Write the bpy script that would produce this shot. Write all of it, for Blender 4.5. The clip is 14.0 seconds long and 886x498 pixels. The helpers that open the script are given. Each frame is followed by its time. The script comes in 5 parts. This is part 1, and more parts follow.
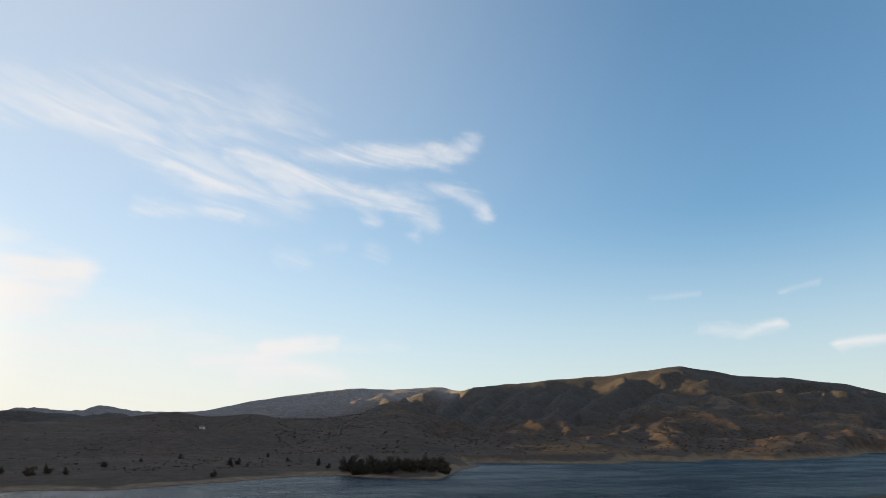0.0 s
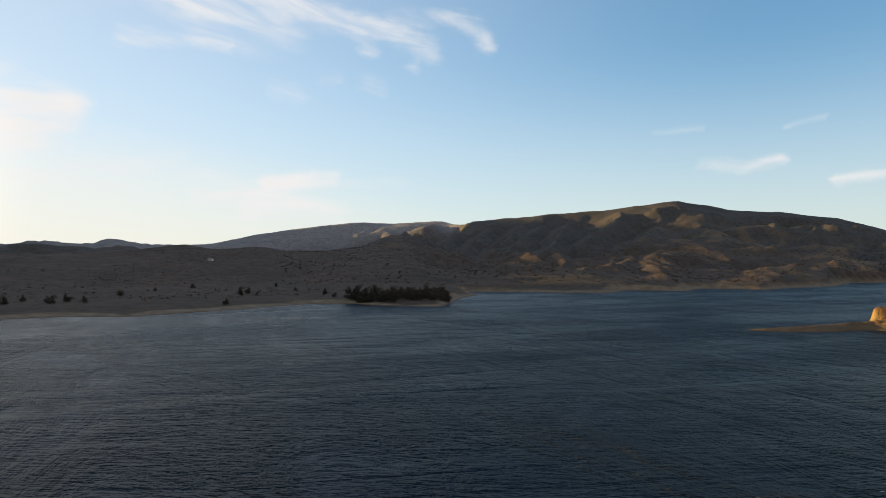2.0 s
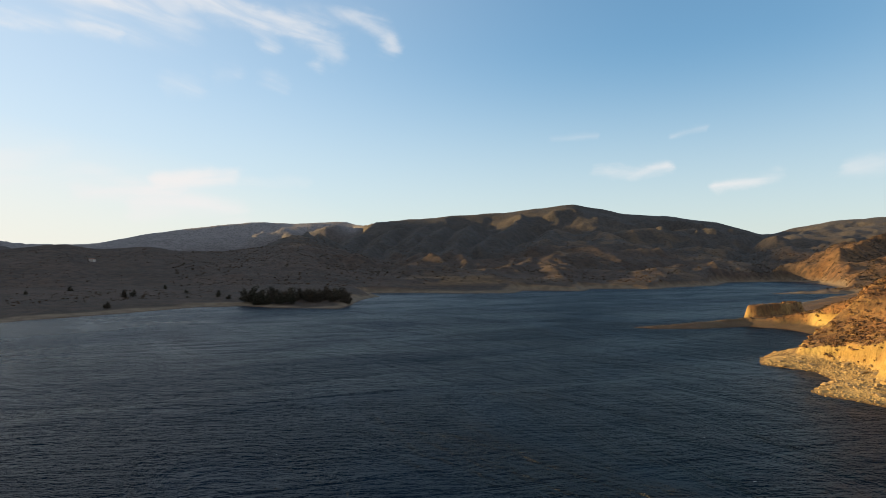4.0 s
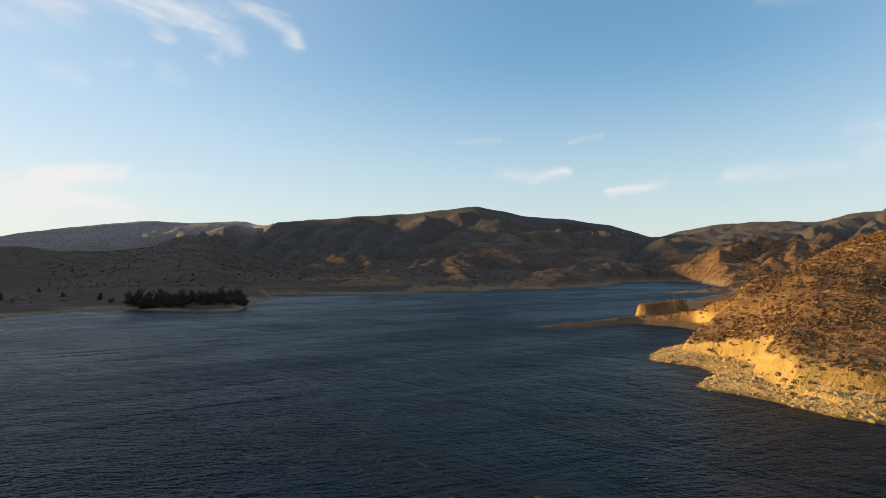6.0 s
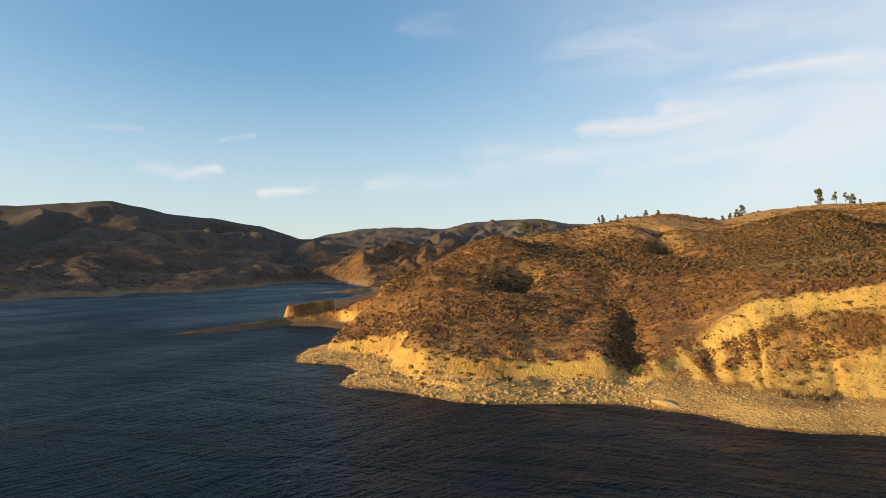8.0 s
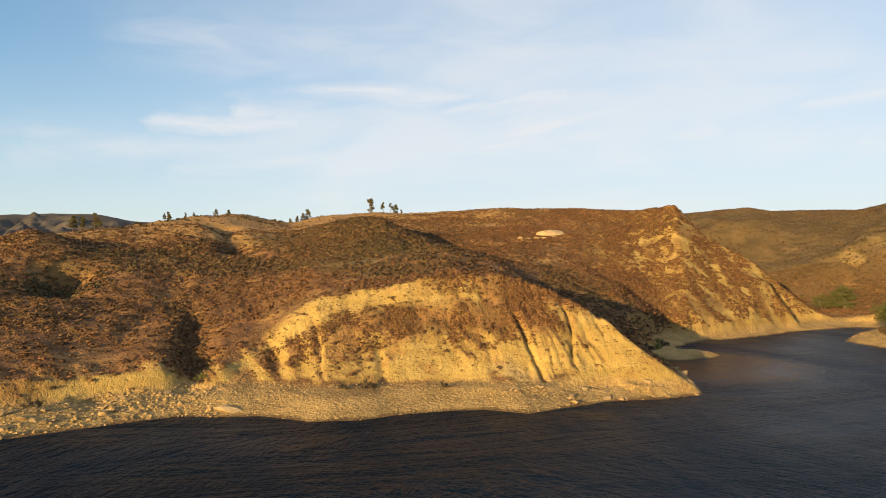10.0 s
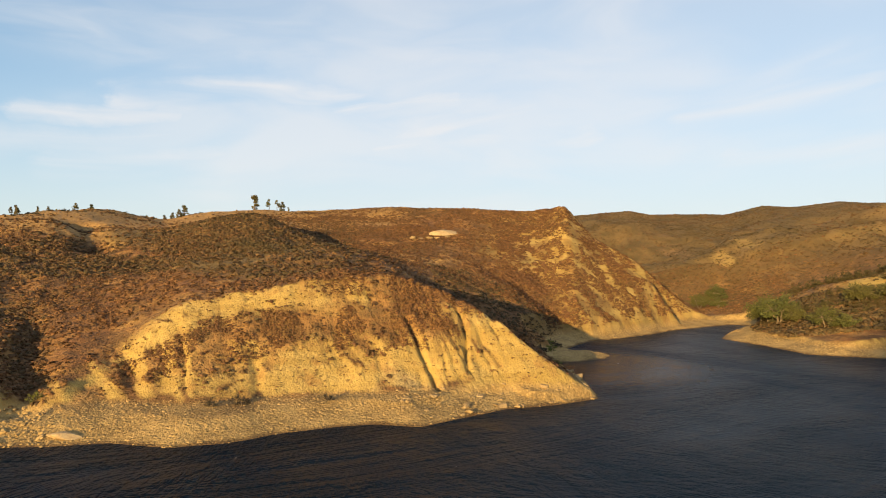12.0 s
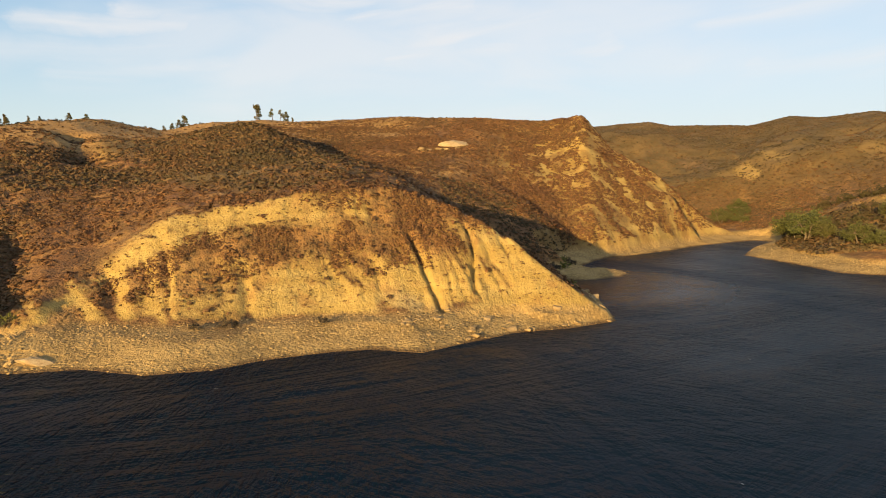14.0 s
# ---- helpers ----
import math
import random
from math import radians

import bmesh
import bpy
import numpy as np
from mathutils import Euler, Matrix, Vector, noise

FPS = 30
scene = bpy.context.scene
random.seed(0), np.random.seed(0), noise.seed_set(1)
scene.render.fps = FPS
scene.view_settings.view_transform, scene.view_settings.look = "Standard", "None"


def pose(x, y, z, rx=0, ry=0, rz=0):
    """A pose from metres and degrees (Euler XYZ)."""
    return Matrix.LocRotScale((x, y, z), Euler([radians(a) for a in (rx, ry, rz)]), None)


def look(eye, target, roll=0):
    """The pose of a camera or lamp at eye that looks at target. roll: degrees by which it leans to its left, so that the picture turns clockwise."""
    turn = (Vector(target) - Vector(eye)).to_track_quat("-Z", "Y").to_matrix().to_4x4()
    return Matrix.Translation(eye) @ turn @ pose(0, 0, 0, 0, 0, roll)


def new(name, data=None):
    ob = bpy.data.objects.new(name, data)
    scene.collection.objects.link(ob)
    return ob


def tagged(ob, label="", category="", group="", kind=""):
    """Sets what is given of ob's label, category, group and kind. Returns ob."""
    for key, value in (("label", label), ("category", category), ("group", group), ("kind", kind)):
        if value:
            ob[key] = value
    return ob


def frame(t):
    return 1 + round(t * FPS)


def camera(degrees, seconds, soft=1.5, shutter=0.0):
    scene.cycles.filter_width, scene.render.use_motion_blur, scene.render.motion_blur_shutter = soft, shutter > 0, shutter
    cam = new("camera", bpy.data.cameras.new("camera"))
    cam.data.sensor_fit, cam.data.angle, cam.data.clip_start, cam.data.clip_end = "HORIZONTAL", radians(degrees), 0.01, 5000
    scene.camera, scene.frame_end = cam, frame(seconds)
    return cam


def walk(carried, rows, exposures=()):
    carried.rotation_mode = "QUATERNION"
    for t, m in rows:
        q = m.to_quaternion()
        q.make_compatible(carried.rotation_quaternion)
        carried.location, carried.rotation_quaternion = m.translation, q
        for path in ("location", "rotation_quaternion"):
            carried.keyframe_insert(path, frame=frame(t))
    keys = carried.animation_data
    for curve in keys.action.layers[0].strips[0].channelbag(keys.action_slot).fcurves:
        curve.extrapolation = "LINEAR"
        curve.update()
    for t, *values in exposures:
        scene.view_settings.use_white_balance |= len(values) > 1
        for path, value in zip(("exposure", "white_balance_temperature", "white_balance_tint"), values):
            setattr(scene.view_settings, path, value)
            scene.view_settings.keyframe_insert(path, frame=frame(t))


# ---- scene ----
# ---- camera and its path ----
cam = camera(69.0, 14.0, soft=0.9)
PATH = [
    (0.0, 0.00, 15.69, -0.0, -0.0, 30.0),
    (0.5, 0.04, 15.18, -0.3, 0.4, 30.0),
    (1.0, 0.03, 8.44, -0.4, 0.9, 30.0),
    (1.5, 0.02, 1.96, -0.6, 1.1, 30.0),
    (2.0, 0.03, 1.13, -0.7, 1.5, 30.0),
    (2.5, 2.34, 1.18, -0.3, 2.1, 30.0),
    (3.0, 4.68, 1.18, 0.3, 3.0, 30.0),
    (5.3, 13.99, 1.32, 3.0, 7.6, 29.5),
    (5.5, 14.88, 1.32, 3.2, 8.0, 29.5),
    (6.0, 16.95, 1.34, 4.1, 9.0, 29.4),
    (6.5, 23.02, 1.39, 5.0, 10.2, 29.3),
    (7.0, 28.35, 1.42, 6.1, 11.6, 29.2),
    (7.5, 35.60, 1.47, 7.5, 12.7, 29.0),
    (8.0, 47.19, 1.49, 8.7, 13.9, 29.2),
    (8.5, 58.61, 1.50, 9.8, 14.7, 29.2),
    (9.0, 69.94, 1.54, 11.0, 15.1, 29.2),
    (9.2, 74.10, 1.56, 11.6, 15.2, 29.1),
    (11.3, 90.43, 1.70, 22.8, 15.6, 28.6),
    (11.5, 91.83, 1.70, 23.9, 15.5, 28.6),
    (12.0, 93.44, 1.72, 26.9, 15.2, 28.5),
    (12.5, 95.79, 1.73, 29.9, 14.4, 28.4),
    (13.0, 97.71, -0.40, 33.0, 13.7, 28.3),
    (13.5, 97.45, -2.57, 36.2, 13.0, 28.1),
    (14.0, 92.26, -5.90, 39.5, 12.8, 28.0),
]
walk(cam, [(t, pose(x, y, z, 90 + pitch, 0, -turn)) for t, turn, pitch, x, y, z in PATH])

# ---- world, sun and exposure ----
SUN_AZ, SUN_EL = -61.0, 7.5
scene.view_settings.exposure = 1.1
world = bpy.data.worlds.new("world")
scene.world = world
world.use_nodes = True
wt = world.node_tree
wt.nodes.clear()


def wnode(kind, **kw):
    n = wt.nodes.new(kind)
    for k, v in kw.items():
        if k == "op":
            n.operation = v
        elif k == "clamp":
            n.use_clamp = v
    return n


def wmath(op, a, b=None, c=None, clamp=False):
    n = wnode("ShaderNodeMath", op=op, clamp=clamp)
    for i, v in enumerate((a, b, c)):
        if v is None:
            continue
        if isinstance(v, (int, float)):
            n.inputs[i].default_value = v
        else:
            wt.links.new(v, n.inputs[i])
    return n.outputs[0]


sky = wt.nodes.new("ShaderNodeTexSky")
sky.sky_type, sky.sun_disc = "NISHITA", False
sky.sun_elevation, sky.sun_rotation = radians(SUN_EL), radians(SUN_AZ)
sky.air_density, sky.dust_density, sky.ozone_density, sky.altitude = 1.0, 0.4, 1.6, 400
coords = wt.nodes.new("ShaderNodeTexCoord")
sep = wt.nodes.new("ShaderNodeSeparateXYZ")
wt.links.new(coords.outputs["Generated"], sep.inputs[0])
dx, dy, dz = sep.outputs
az = wmath("MULTIPLY", wmath("ARCTAN2", dx, dy), 57.2958)
el = wmath("MULTIPLY", wmath("ARCSINE", dz), 57.2958)
def wnoise(lean, along, across, detail, warp, shift=0.0):
    """Streaky noise over azimuth and elevation; along and across: the streaks' size in degrees."""
    comb = wt.nodes.new("ShaderNodeCombineXYZ")
    up = wmath("SUBTRACT", el, wmath("MULTIPLY", az, lean))
    wt.links.new(wmath("ADD", wmath("DIVIDE", az, along), shift), comb.inputs[0])
    wt.links.new(wmath("DIVIDE", up, across), comb.inputs[1])
    nz = wt.nodes.new("ShaderNodeTexNoise")
    nz.inputs["Scale"].default_value = 1.0
    nz.inputs["Detail"].default_value = detail
    nz.inputs["Roughness"].default_value = 0.47
    nz.inputs["Distortion"].default_value = warp
    wt.links.new(comb.outputs[0], nz.inputs["Vector"])
    return nz.outputs["Fac"]


def patch(a0, e0, sa, se, lean=0.0):
    """A soft bank of cloud round one direction: 1 in its middle, 0 outside."""
    da = wmath("SUBTRACT", az, a0)
    de = wmath("SUBTRACT", wmath("SUBTRACT", el, e0), wmath("MULTIPLY", da, lean))
    qa = wmath("POWER", wmath("ABSOLUTE", wmath("DIVIDE", da, sa)), 2.0)
    qe = wmath("POWER", wmath("ABSOLUTE", wmath("DIVIDE", de, se)), 2.0)
    return wmath("SUBTRACT", 1.0, wmath("ADD", qa, qe), clamp=True)


def bank(noise_fac, mask, low, high, strength):
    """Cloud where the noise tops a threshold that drops inside the mask."""
    n = wt.nodes.new("ShaderNodeMapRange")
    n.interpolation_type = "SMOOTHSTEP"
    n.inputs[1].default_value, n.inputs[2].default_value = low, high
    wt.links.new(wmath("MULTIPLY", noise_fac, wmath("POWER", mask, 0.5)), n.inputs[0])
    return wmath("MULTIPLY", n.outputs[0], strength)


def warped(size, push_az, push_el):
    """Azimuth and elevation as a vector, pushed about by noise."""
    shifts = []
    for k, push in ((11.3, push_az), (23.9, push_el)):
        comb = wt.nodes.new("ShaderNodeCombineXYZ")
        wt.links.new(wmath("ADD", wmath("DIVIDE", az, size * 1.6), k), comb.inputs[0])
        wt.links.new(wmath("DIVIDE", el, size), comb.inputs[1])
        nz = wt.nodes.new("ShaderNodeTexNoise")
        nz.inputs["Scale"].default_value, nz.inputs["Detail"].default_value = 1.0, 6.0
        nz.inputs["Roughness"].default_value = 0.6
        wt.links.new(comb.outputs[0], nz.inputs["Vector"])
        shifts.append(wmath("MULTIPLY", wmath("SUBTRACT", nz.outputs["Fac"], 0.5), push))
    comb = wt.nodes.new("ShaderNodeCombineXYZ")
    wt.links.new(wmath("ADD", az, shifts[0]), comb.inputs[0])
    wt.links.new(wmath("ADD", el, shifts[1]), comb.inputs[1])
    return comb.outputs[0]


def strokes(where, table):
    """A soft field along lines of (azimuth, elevation): width in degrees, strength, points."""
    field = None
    split = wt.nodes.new("ShaderNodeSeparateXYZ")
    wt.links.new(where, split.inputs[0])
    wa, we = split.outputs[0], split.outputs[1]
    for width, strength, line in table:
        for (a0, e0), (a1, e1) in zip(line, line[1:]):
            ua, ue = a1 - a0, e1 - e0
            ua2 = ua * ua + ue * ue
            t = wmath("ADD", wmath("MULTIPLY_ADD", wa, ua / ua2, -(a0 * ua + e0 * ue) / ua2), wmath("MULTIPLY", we, ue / ua2), clamp=True)
            qa = wmath("SUBTRACT", wa, wmath("MULTIPLY_ADD", t, ua, a0))
            qe = wmath("SUBTRACT", we, wmath("MULTIPLY_ADD", t, ue, e0))
            d = wmath("SQRT", wmath("ADD", wmath("MULTIPLY", qa, qa), wmath("MULTIPLY", qe, qe)))
            n = wt.nodes.new("ShaderNodeMapRange")
            n.interpolation_type = "SMOOTHERSTEP"
            for k, v in enumerate((-0.3 * width, width * 2.1, strength, 0.0)):
                n.inputs[k + 1].default_value = v
            wt.links.new(d, n.inputs[0])
            field = n.outputs[0] if field is None else wmath("MAXIMUM", field, n.outputs[0])
    return field


def wisp(field, noise_fac, low, high, most):
    """Cloud where a stroke's field, shredded by noise, is thick enough."""
    n = wt.nodes.new("ShaderNodeMapRange")
    n.interpolation_type = "SMOOTHSTEP"
    n.inputs[1].default_value, n.inputs[2].default_value, n.inputs[4].default_value = low, high, most
    wt.links.new(wmath("MULTIPLY", field, wmath("SUBTRACT", wmath("MULTIPLY", noise_fac, 2.1), 0.32)), n.inputs[0])
    return n.outputs[0]


# mares' tails over the lake, low banks towards the sun, long streaks over the near hill
WEST_WISPS = [
    (2.2, 0.85, [(-40.3, 23.8), (-32.9, 24.6), (-28.5, 24.0), (-24.7, 22.2), (-21.7, 20.8), (-18.3, 20.0), (-14.3, 19.7)]),
    (2.4, 0.6, [(-32.6, 25.3), (-23.8, 26.3), (-16.4, 26.9), (-12.7, 25.4)]),
    (1.7, 0.6, [(-28.1, 24.1), (-19.2, 24.2), (-12.0, 23.5)]),
    (1.0, 1.0, [(-24.6, 21.5), (-22.2, 20.3), (-18.8, 20.0)]),
    (1.1, 0.9, [(-20.0, 22.7), (-13.9, 21.4), (-8.7, 20.3), (-5.0, 19.9), (-2.3, 18.7), (-1.0, 18.0)]),
    (0.9, 0.65, [(-7.6, 20.1), (-6.3, 18.1)]),
    (0.8, 0.7, [(-2.3, 18.5), (-2.6, 17.0)]),
    (1.1, 0.85, [(-13.1, 23.6), (-7.8, 23.6), (-1.3, 24.2), (0.6, 23.8), (2.6, 24.6)]),
    (1.0, 0.7, [(-4.5, 20.9), (0.3, 21.0), (3.0, 20.2), (3.9, 18.6)]),
    (0.8, 0.65, [(-26.6, 17.7), (-22.8, 17.8), (-18.4, 17.8)]),
    (1.0, 0.55, [(-10.4, 15.5), (-9.5, 15.5)]),
    (1.1, 0.5, [(-14.5, 14.5), (-12.5, 14.5)]),
    (0.9, 0.4, [(-6.9, 15.4), (-5.4, 14.8)]),
]
LOW_BANKS = [
    (1.5, 1.0, [(-39.3, 11.5), (-33.2, 12.2), (-30.6, 12.1)]),
    (1.7, 1.1, [(-39.0, 9.4), (-34.3, 9.9), (-31.6, 9.9)]),
    (1.2, 0.6, [(-37.7, 13.7), (-34.1, 14.0)]),
    (0.9, 1.1, [(-15.3, 6.6), (-9.9, 7.0)]),
    (1.0, 0.8, [(-21.3, 5.6), (-17.1, 6.0), (-13.9, 6.0)]),
    (1.2, 0.7, [(-17.0, 4.5), (-12.9, 4.9), (-9.0, 4.2)]),
    (0.6, 0.55, [(-9.9, 6.9), (-3.9, 6.8)]),
    (1.0, 0.4, [(-37.1, 6.2), (-29.9, 7.2), (-21.8, 8.4)]),
    (0.7, 0.4, [(-36.9, 4.6), (-26.9, 5.3)]),
    (0.55, 0.95, [(21.6, 8.0), (24.8, 7.8), (27.7, 7.9)]),
    (0.4, 0.65, [(28.0, 10.6), (30.5, 11.1)]),
    (0.5, 0.7, [(31.7, 6.3), (35.7, 7.0)]),
    (0.4, 0.3, [(18.5, 10.9), (22.2, 11.1)]),
]
EAST_STREAKS = [
    (2.2, 0.5, [(51.1, 8.8), (57.6, 9.6)]),
    (0.8, 0.5, [(42.2, 7.4), (49.1, 7.3)]),
    (1.2, 0.35, [(45.0, 20.6), (47.6, 20.7)]),
    (0.9, 0.9, [(60.2, 11.9), (69.7, 12.2)]),
    (1.6, 0.85, [(68.7, 12.9), (80.7, 13.9), (94.4, 14.3), (104.6, 13.5)]),
    (1.2, 0.7, [(52.2, 9.5), (65.7, 10.0), (75.8, 11.3), (83.6, 12.1)]),
    (0.8, 0.5, [(40.0, 7.3), (48.8, 7.3)]),
    (3.2, 0.6, [(58.7, 18.8), (70.8, 18.6), (80.8, 21.0)]),
    (1.6, 0.7, [(62.7, 8.5), (80.7, 9.9)]),
    (0.8, 0.8, [(61.1, 12.0), (68.9, 12.1)]),
    (1.3, 0.95, [(66.5, 13.3), (77.0, 14.6), (86.6, 14.8), (94.6, 14.6)]),
    (2.4, 0.9, [(87.6, 11.1), (100.6, 12.9), (106.6, 11.3)]),
    (2.6, 0.7, [(113.7, 13.3), (124.4, 14.2), (132.9, 11.9)]),
    (1.5, 0.7, [(118.1, 8.8), (132.8, 8.8)]),
    (3.0, 0.5, [(78.9, 18.3), (96.6, 18.8)]),
    (2.5, 0.45, [(61.0, 17.6), (72.6, 19.1)]),
    (2.2, 0.7, [(132.9, 11.4), (140.3, 8.8)]),
]
filaments = wnoise(-0.24, 8.0, 1.6, 12, 0.9, 2.7)
streaks = wnoise(0.03, 9.0, 1.8, 9, 0.45, 3.1)
long_streaks = wnoise(0.10, 13.0, 2.2, 9, 0.8, 9.4)
billows = wnoise(0.04, 16.0, 5.0, 9, 0.5, 7.7)
clouds = [
    wisp(strokes(warped(2.6, 3.4, 2.4), WEST_WISPS), filaments, 0.06, 1.15, 0.80),
    wisp(strokes(warped(3.2, 4.0, 1.5), LOW_BANKS), streaks, 0.05, 1.0, 1.0),
    wisp(strokes(warped(6.0, 9.0, 2.6), EAST_STREAKS), long_streaks, 0.04, 1.25, 0.85),
    bank(streaks, patch(-28, 7.0, 18, 3.0), 0.34, 0.62, 0.4),
    bank(billows, patch(92, 13, 46, 15), 0.30, 0.66, 0.50),
    bank(billows, patch(115, 28, 60, 18), 0.30, 0.68, 0.50),
]
cover = clouds[0]
for c in clouds[1:]:
    cover = wmath("MAXIMUM", cover, c)
veil = wnode("ShaderNodeMapRange")
veil.interpolation_type = "SMOOTHSTEP"
veil.inputs[1].default_value, veil.inputs[2].default_value = 35.0, 95.0
veil.inputs[3].default_value, veil.inputs[4].default_value = 0.0, 0.54
wt.links.new(az, veil.inputs[0])
# thin haze towards the sun and along the horizon
haze = veil.outputs[0]
for value, low_v, high_v, most in ((az, -45.0, 30.0, 0.55), (el, -2.0, 19.0, 0.70)):
    hz = wnode("ShaderNodeMapRange")
    hz.interpolation_type = "SMOOTHSTEP"
    hz.inputs[1].default_value, hz.inputs[2].default_value = low_v, high_v
    hz.inputs[3].default_value, hz.inputs[4].default_value = most, 0.0
    wt.links.new(value, hz.inputs[0])
    haze = wmath("SUBTRACT", 1.0, wmath("MULTIPLY", wmath("SUBTRACT", 1.0, haze), wmath("SUBTRACT", 1.0, hz.outputs[0])))


def wmix(fac, a, colour):
    n = wt.nodes.new("ShaderNodeMix")
    n.data_type = "RGBA"
    wt.links.new(fac, n.inputs["Factor"])
    wt.links.new(a, n.inputs[6])
    n.inputs[7].default_value = (*colour, 1)
    return n.outputs[2]


sky_level = wt.nodes.new("ShaderNodeVectorMath")
sky_level.operation = "MULTIPLY"
sky_level.inputs[1].default_value = (0.089, 0.125, 0.150)
soften = wt.nodes.new("ShaderNodeGamma")
soften.inputs["Gamma"].default_value = 0.80
wt.links.new(sky.outputs[0], soften.inputs[0])
wt.links.new(soften.outputs[0], sky_level.inputs[0])
hazy = wmix(haze, sky_level.outputs[0], (0.366, 0.367, 0.374))
glow = wmath("POWER", patch(SUN_AZ, 7.0, 30.0, 20.0), 2.0)
low_glow = wmath("MULTIPLY", patch(SUN_AZ, 0.0, 66.0, 13.0), 0.55)
hazy = wmix(low_glow, hazy, (0.470, 0.425, 0.365))
final_sky = wmix(wmath("MULTIPLY", glow, 0.9), wmix(cover, hazy, (0.414, 0.405, 0.402)), (1.10, 0.86, 0.60))
bg = wt.nodes.new("ShaderNodeBackground")
wt.links.new(final_sky, bg.inputs["Color"])
bg.inputs["Strength"].default_value = 1.0
wout = wt.nodes.new("ShaderNodeOutputWorld")
wt.links.new(bg.outputs[0], wout.inputs[0])

sun_data = bpy.data.lights.new("sun", "SUN")
sun_data.energy, sun_data.angle, sun_data.color = 5.0, radians(0.6), (1.0, 0.66, 0.26)
sun = new("sun", sun_data)
sa, se = radians(SUN_AZ), radians(SUN_EL)
sun.matrix_world = look((0, 0, 300), (-math.sin(sa) * 100, -math.cos(sa) * 100, 300 - math.tan(se) * 100))


# ---- materials ----
class Nodes:
    """A short way to write node materials."""

    def __init__(self, name, rough=0.9):
        self.mat = bpy.data.materials.new(name)
        self.mat.use_nodes = True
        self.tree = self.mat.node_tree
        self.bsdf = self.tree.nodes["Principled BSDF"]
        self.bsdf.inputs["Roughness"].default_value = rough
        self.bsdf.inputs["Specular IOR Level"].default_value = 0.25
        self.pos = self.tree.nodes.new("ShaderNodeNewGeometry").outputs["Position"]

    def put(self, value, socket):
        if isinstance(value, bpy.types.NodeSocket):
            self.tree.links.new(value, socket)
        elif isinstance(value, tuple):
            socket.default_value = (*value, 1) if len(value) == 3 and socket.type == "RGBA" else value
        else:
            socket.default_value = value

    def noise(self, scale, detail=4, rough=0.55, stretch=(1, 1, 1), warp=0.0, turn=0.0, vec=None):
        mp = self.tree.nodes.new("ShaderNodeMapping")
        mp.vector_type = "TEXTURE"
        mp.inputs["Scale"].default_value = tuple(1 / v for v in stretch)
        mp.inputs["Rotation"].default_value[2] = radians(turn)
        self.tree.links.new(vec or self.pos, mp.inputs[0])
        n = self.tree.nodes.new("ShaderNodeTexNoise")
        n.inputs["Scale"].default_value, n.inputs["Detail"].default_value = scale, detail
        n.inputs["Roughness"].default_value, n.inputs["Distortion"].default_value = rough, warp
        self.tree.links.new(mp.outputs[0], n.inputs["Vector"])
        return n.outputs["Fac"]

    def voronoi(self, scale, stretch=(1, 1, 1)):
        mp = self.tree.nodes.new("ShaderNodeMapping")
        mp.inputs["Scale"].default_value = stretch
        self.tree.links.new(self.pos, mp.inputs[0])
        n = self.tree.nodes.new("ShaderNodeTexVoronoi")
        n.inputs["Scale"].default_value = scale
        self.tree.links.new(mp.outputs[0], n.inputs["Vector"])
        return n.outputs["Distance"], n.outputs["Color"]

    def ramp(self, value, low, high, out_low=0.0, out_high=1.0):
        n = self.tree.nodes.new("ShaderNodeMapRange")
        n.interpolation_type = "SMOOTHSTEP"
        for i, v in enumerate((value, low, high, out_low, out_high)):
            self.put(v, n.inputs[i])
        return n.outputs[0]

    def math(self, op, a, b=0.0):
        n = self.tree.nodes.new("ShaderNodeMath")
        n.operation = op
        self.put(a, n.inputs[0])
        self.put(b, n.inputs[1])
        return n.outputs[0]

    def mix(self, fac, a, b):
        n = self.tree.nodes.new("ShaderNodeMix")
        n.data_type = "RGBA"
        self.put(fac, n.inputs["Factor"])
        self.put(a, n.inputs[6])
        self.put(b, n.inputs[7])
        return n.outputs[2]

    def attribute(self, name, colour=False):
        n = self.tree.nodes.new("ShaderNodeAttribute")
        n.attribute_name = name
        return n.outputs["Color" if colour else "Fac"]

    def bump(self, height, distance, strength=1.0, under=None):
        n = self.tree.nodes.new("ShaderNodeBump")
        n.inputs["Strength"].default_value, n.inputs["Distance"].default_value = strength, distance
        self.put(height, n.inputs["Height"])
        if under:
            self.put(under, n.inputs["Normal"])
        self.put(n.outputs[0], self.bsdf.inputs["Normal"])
        return n.outputs[0]

    def colour(self, value):
        self.put(value, self.bsdf.inputs["Base Color"])
        return self.mat


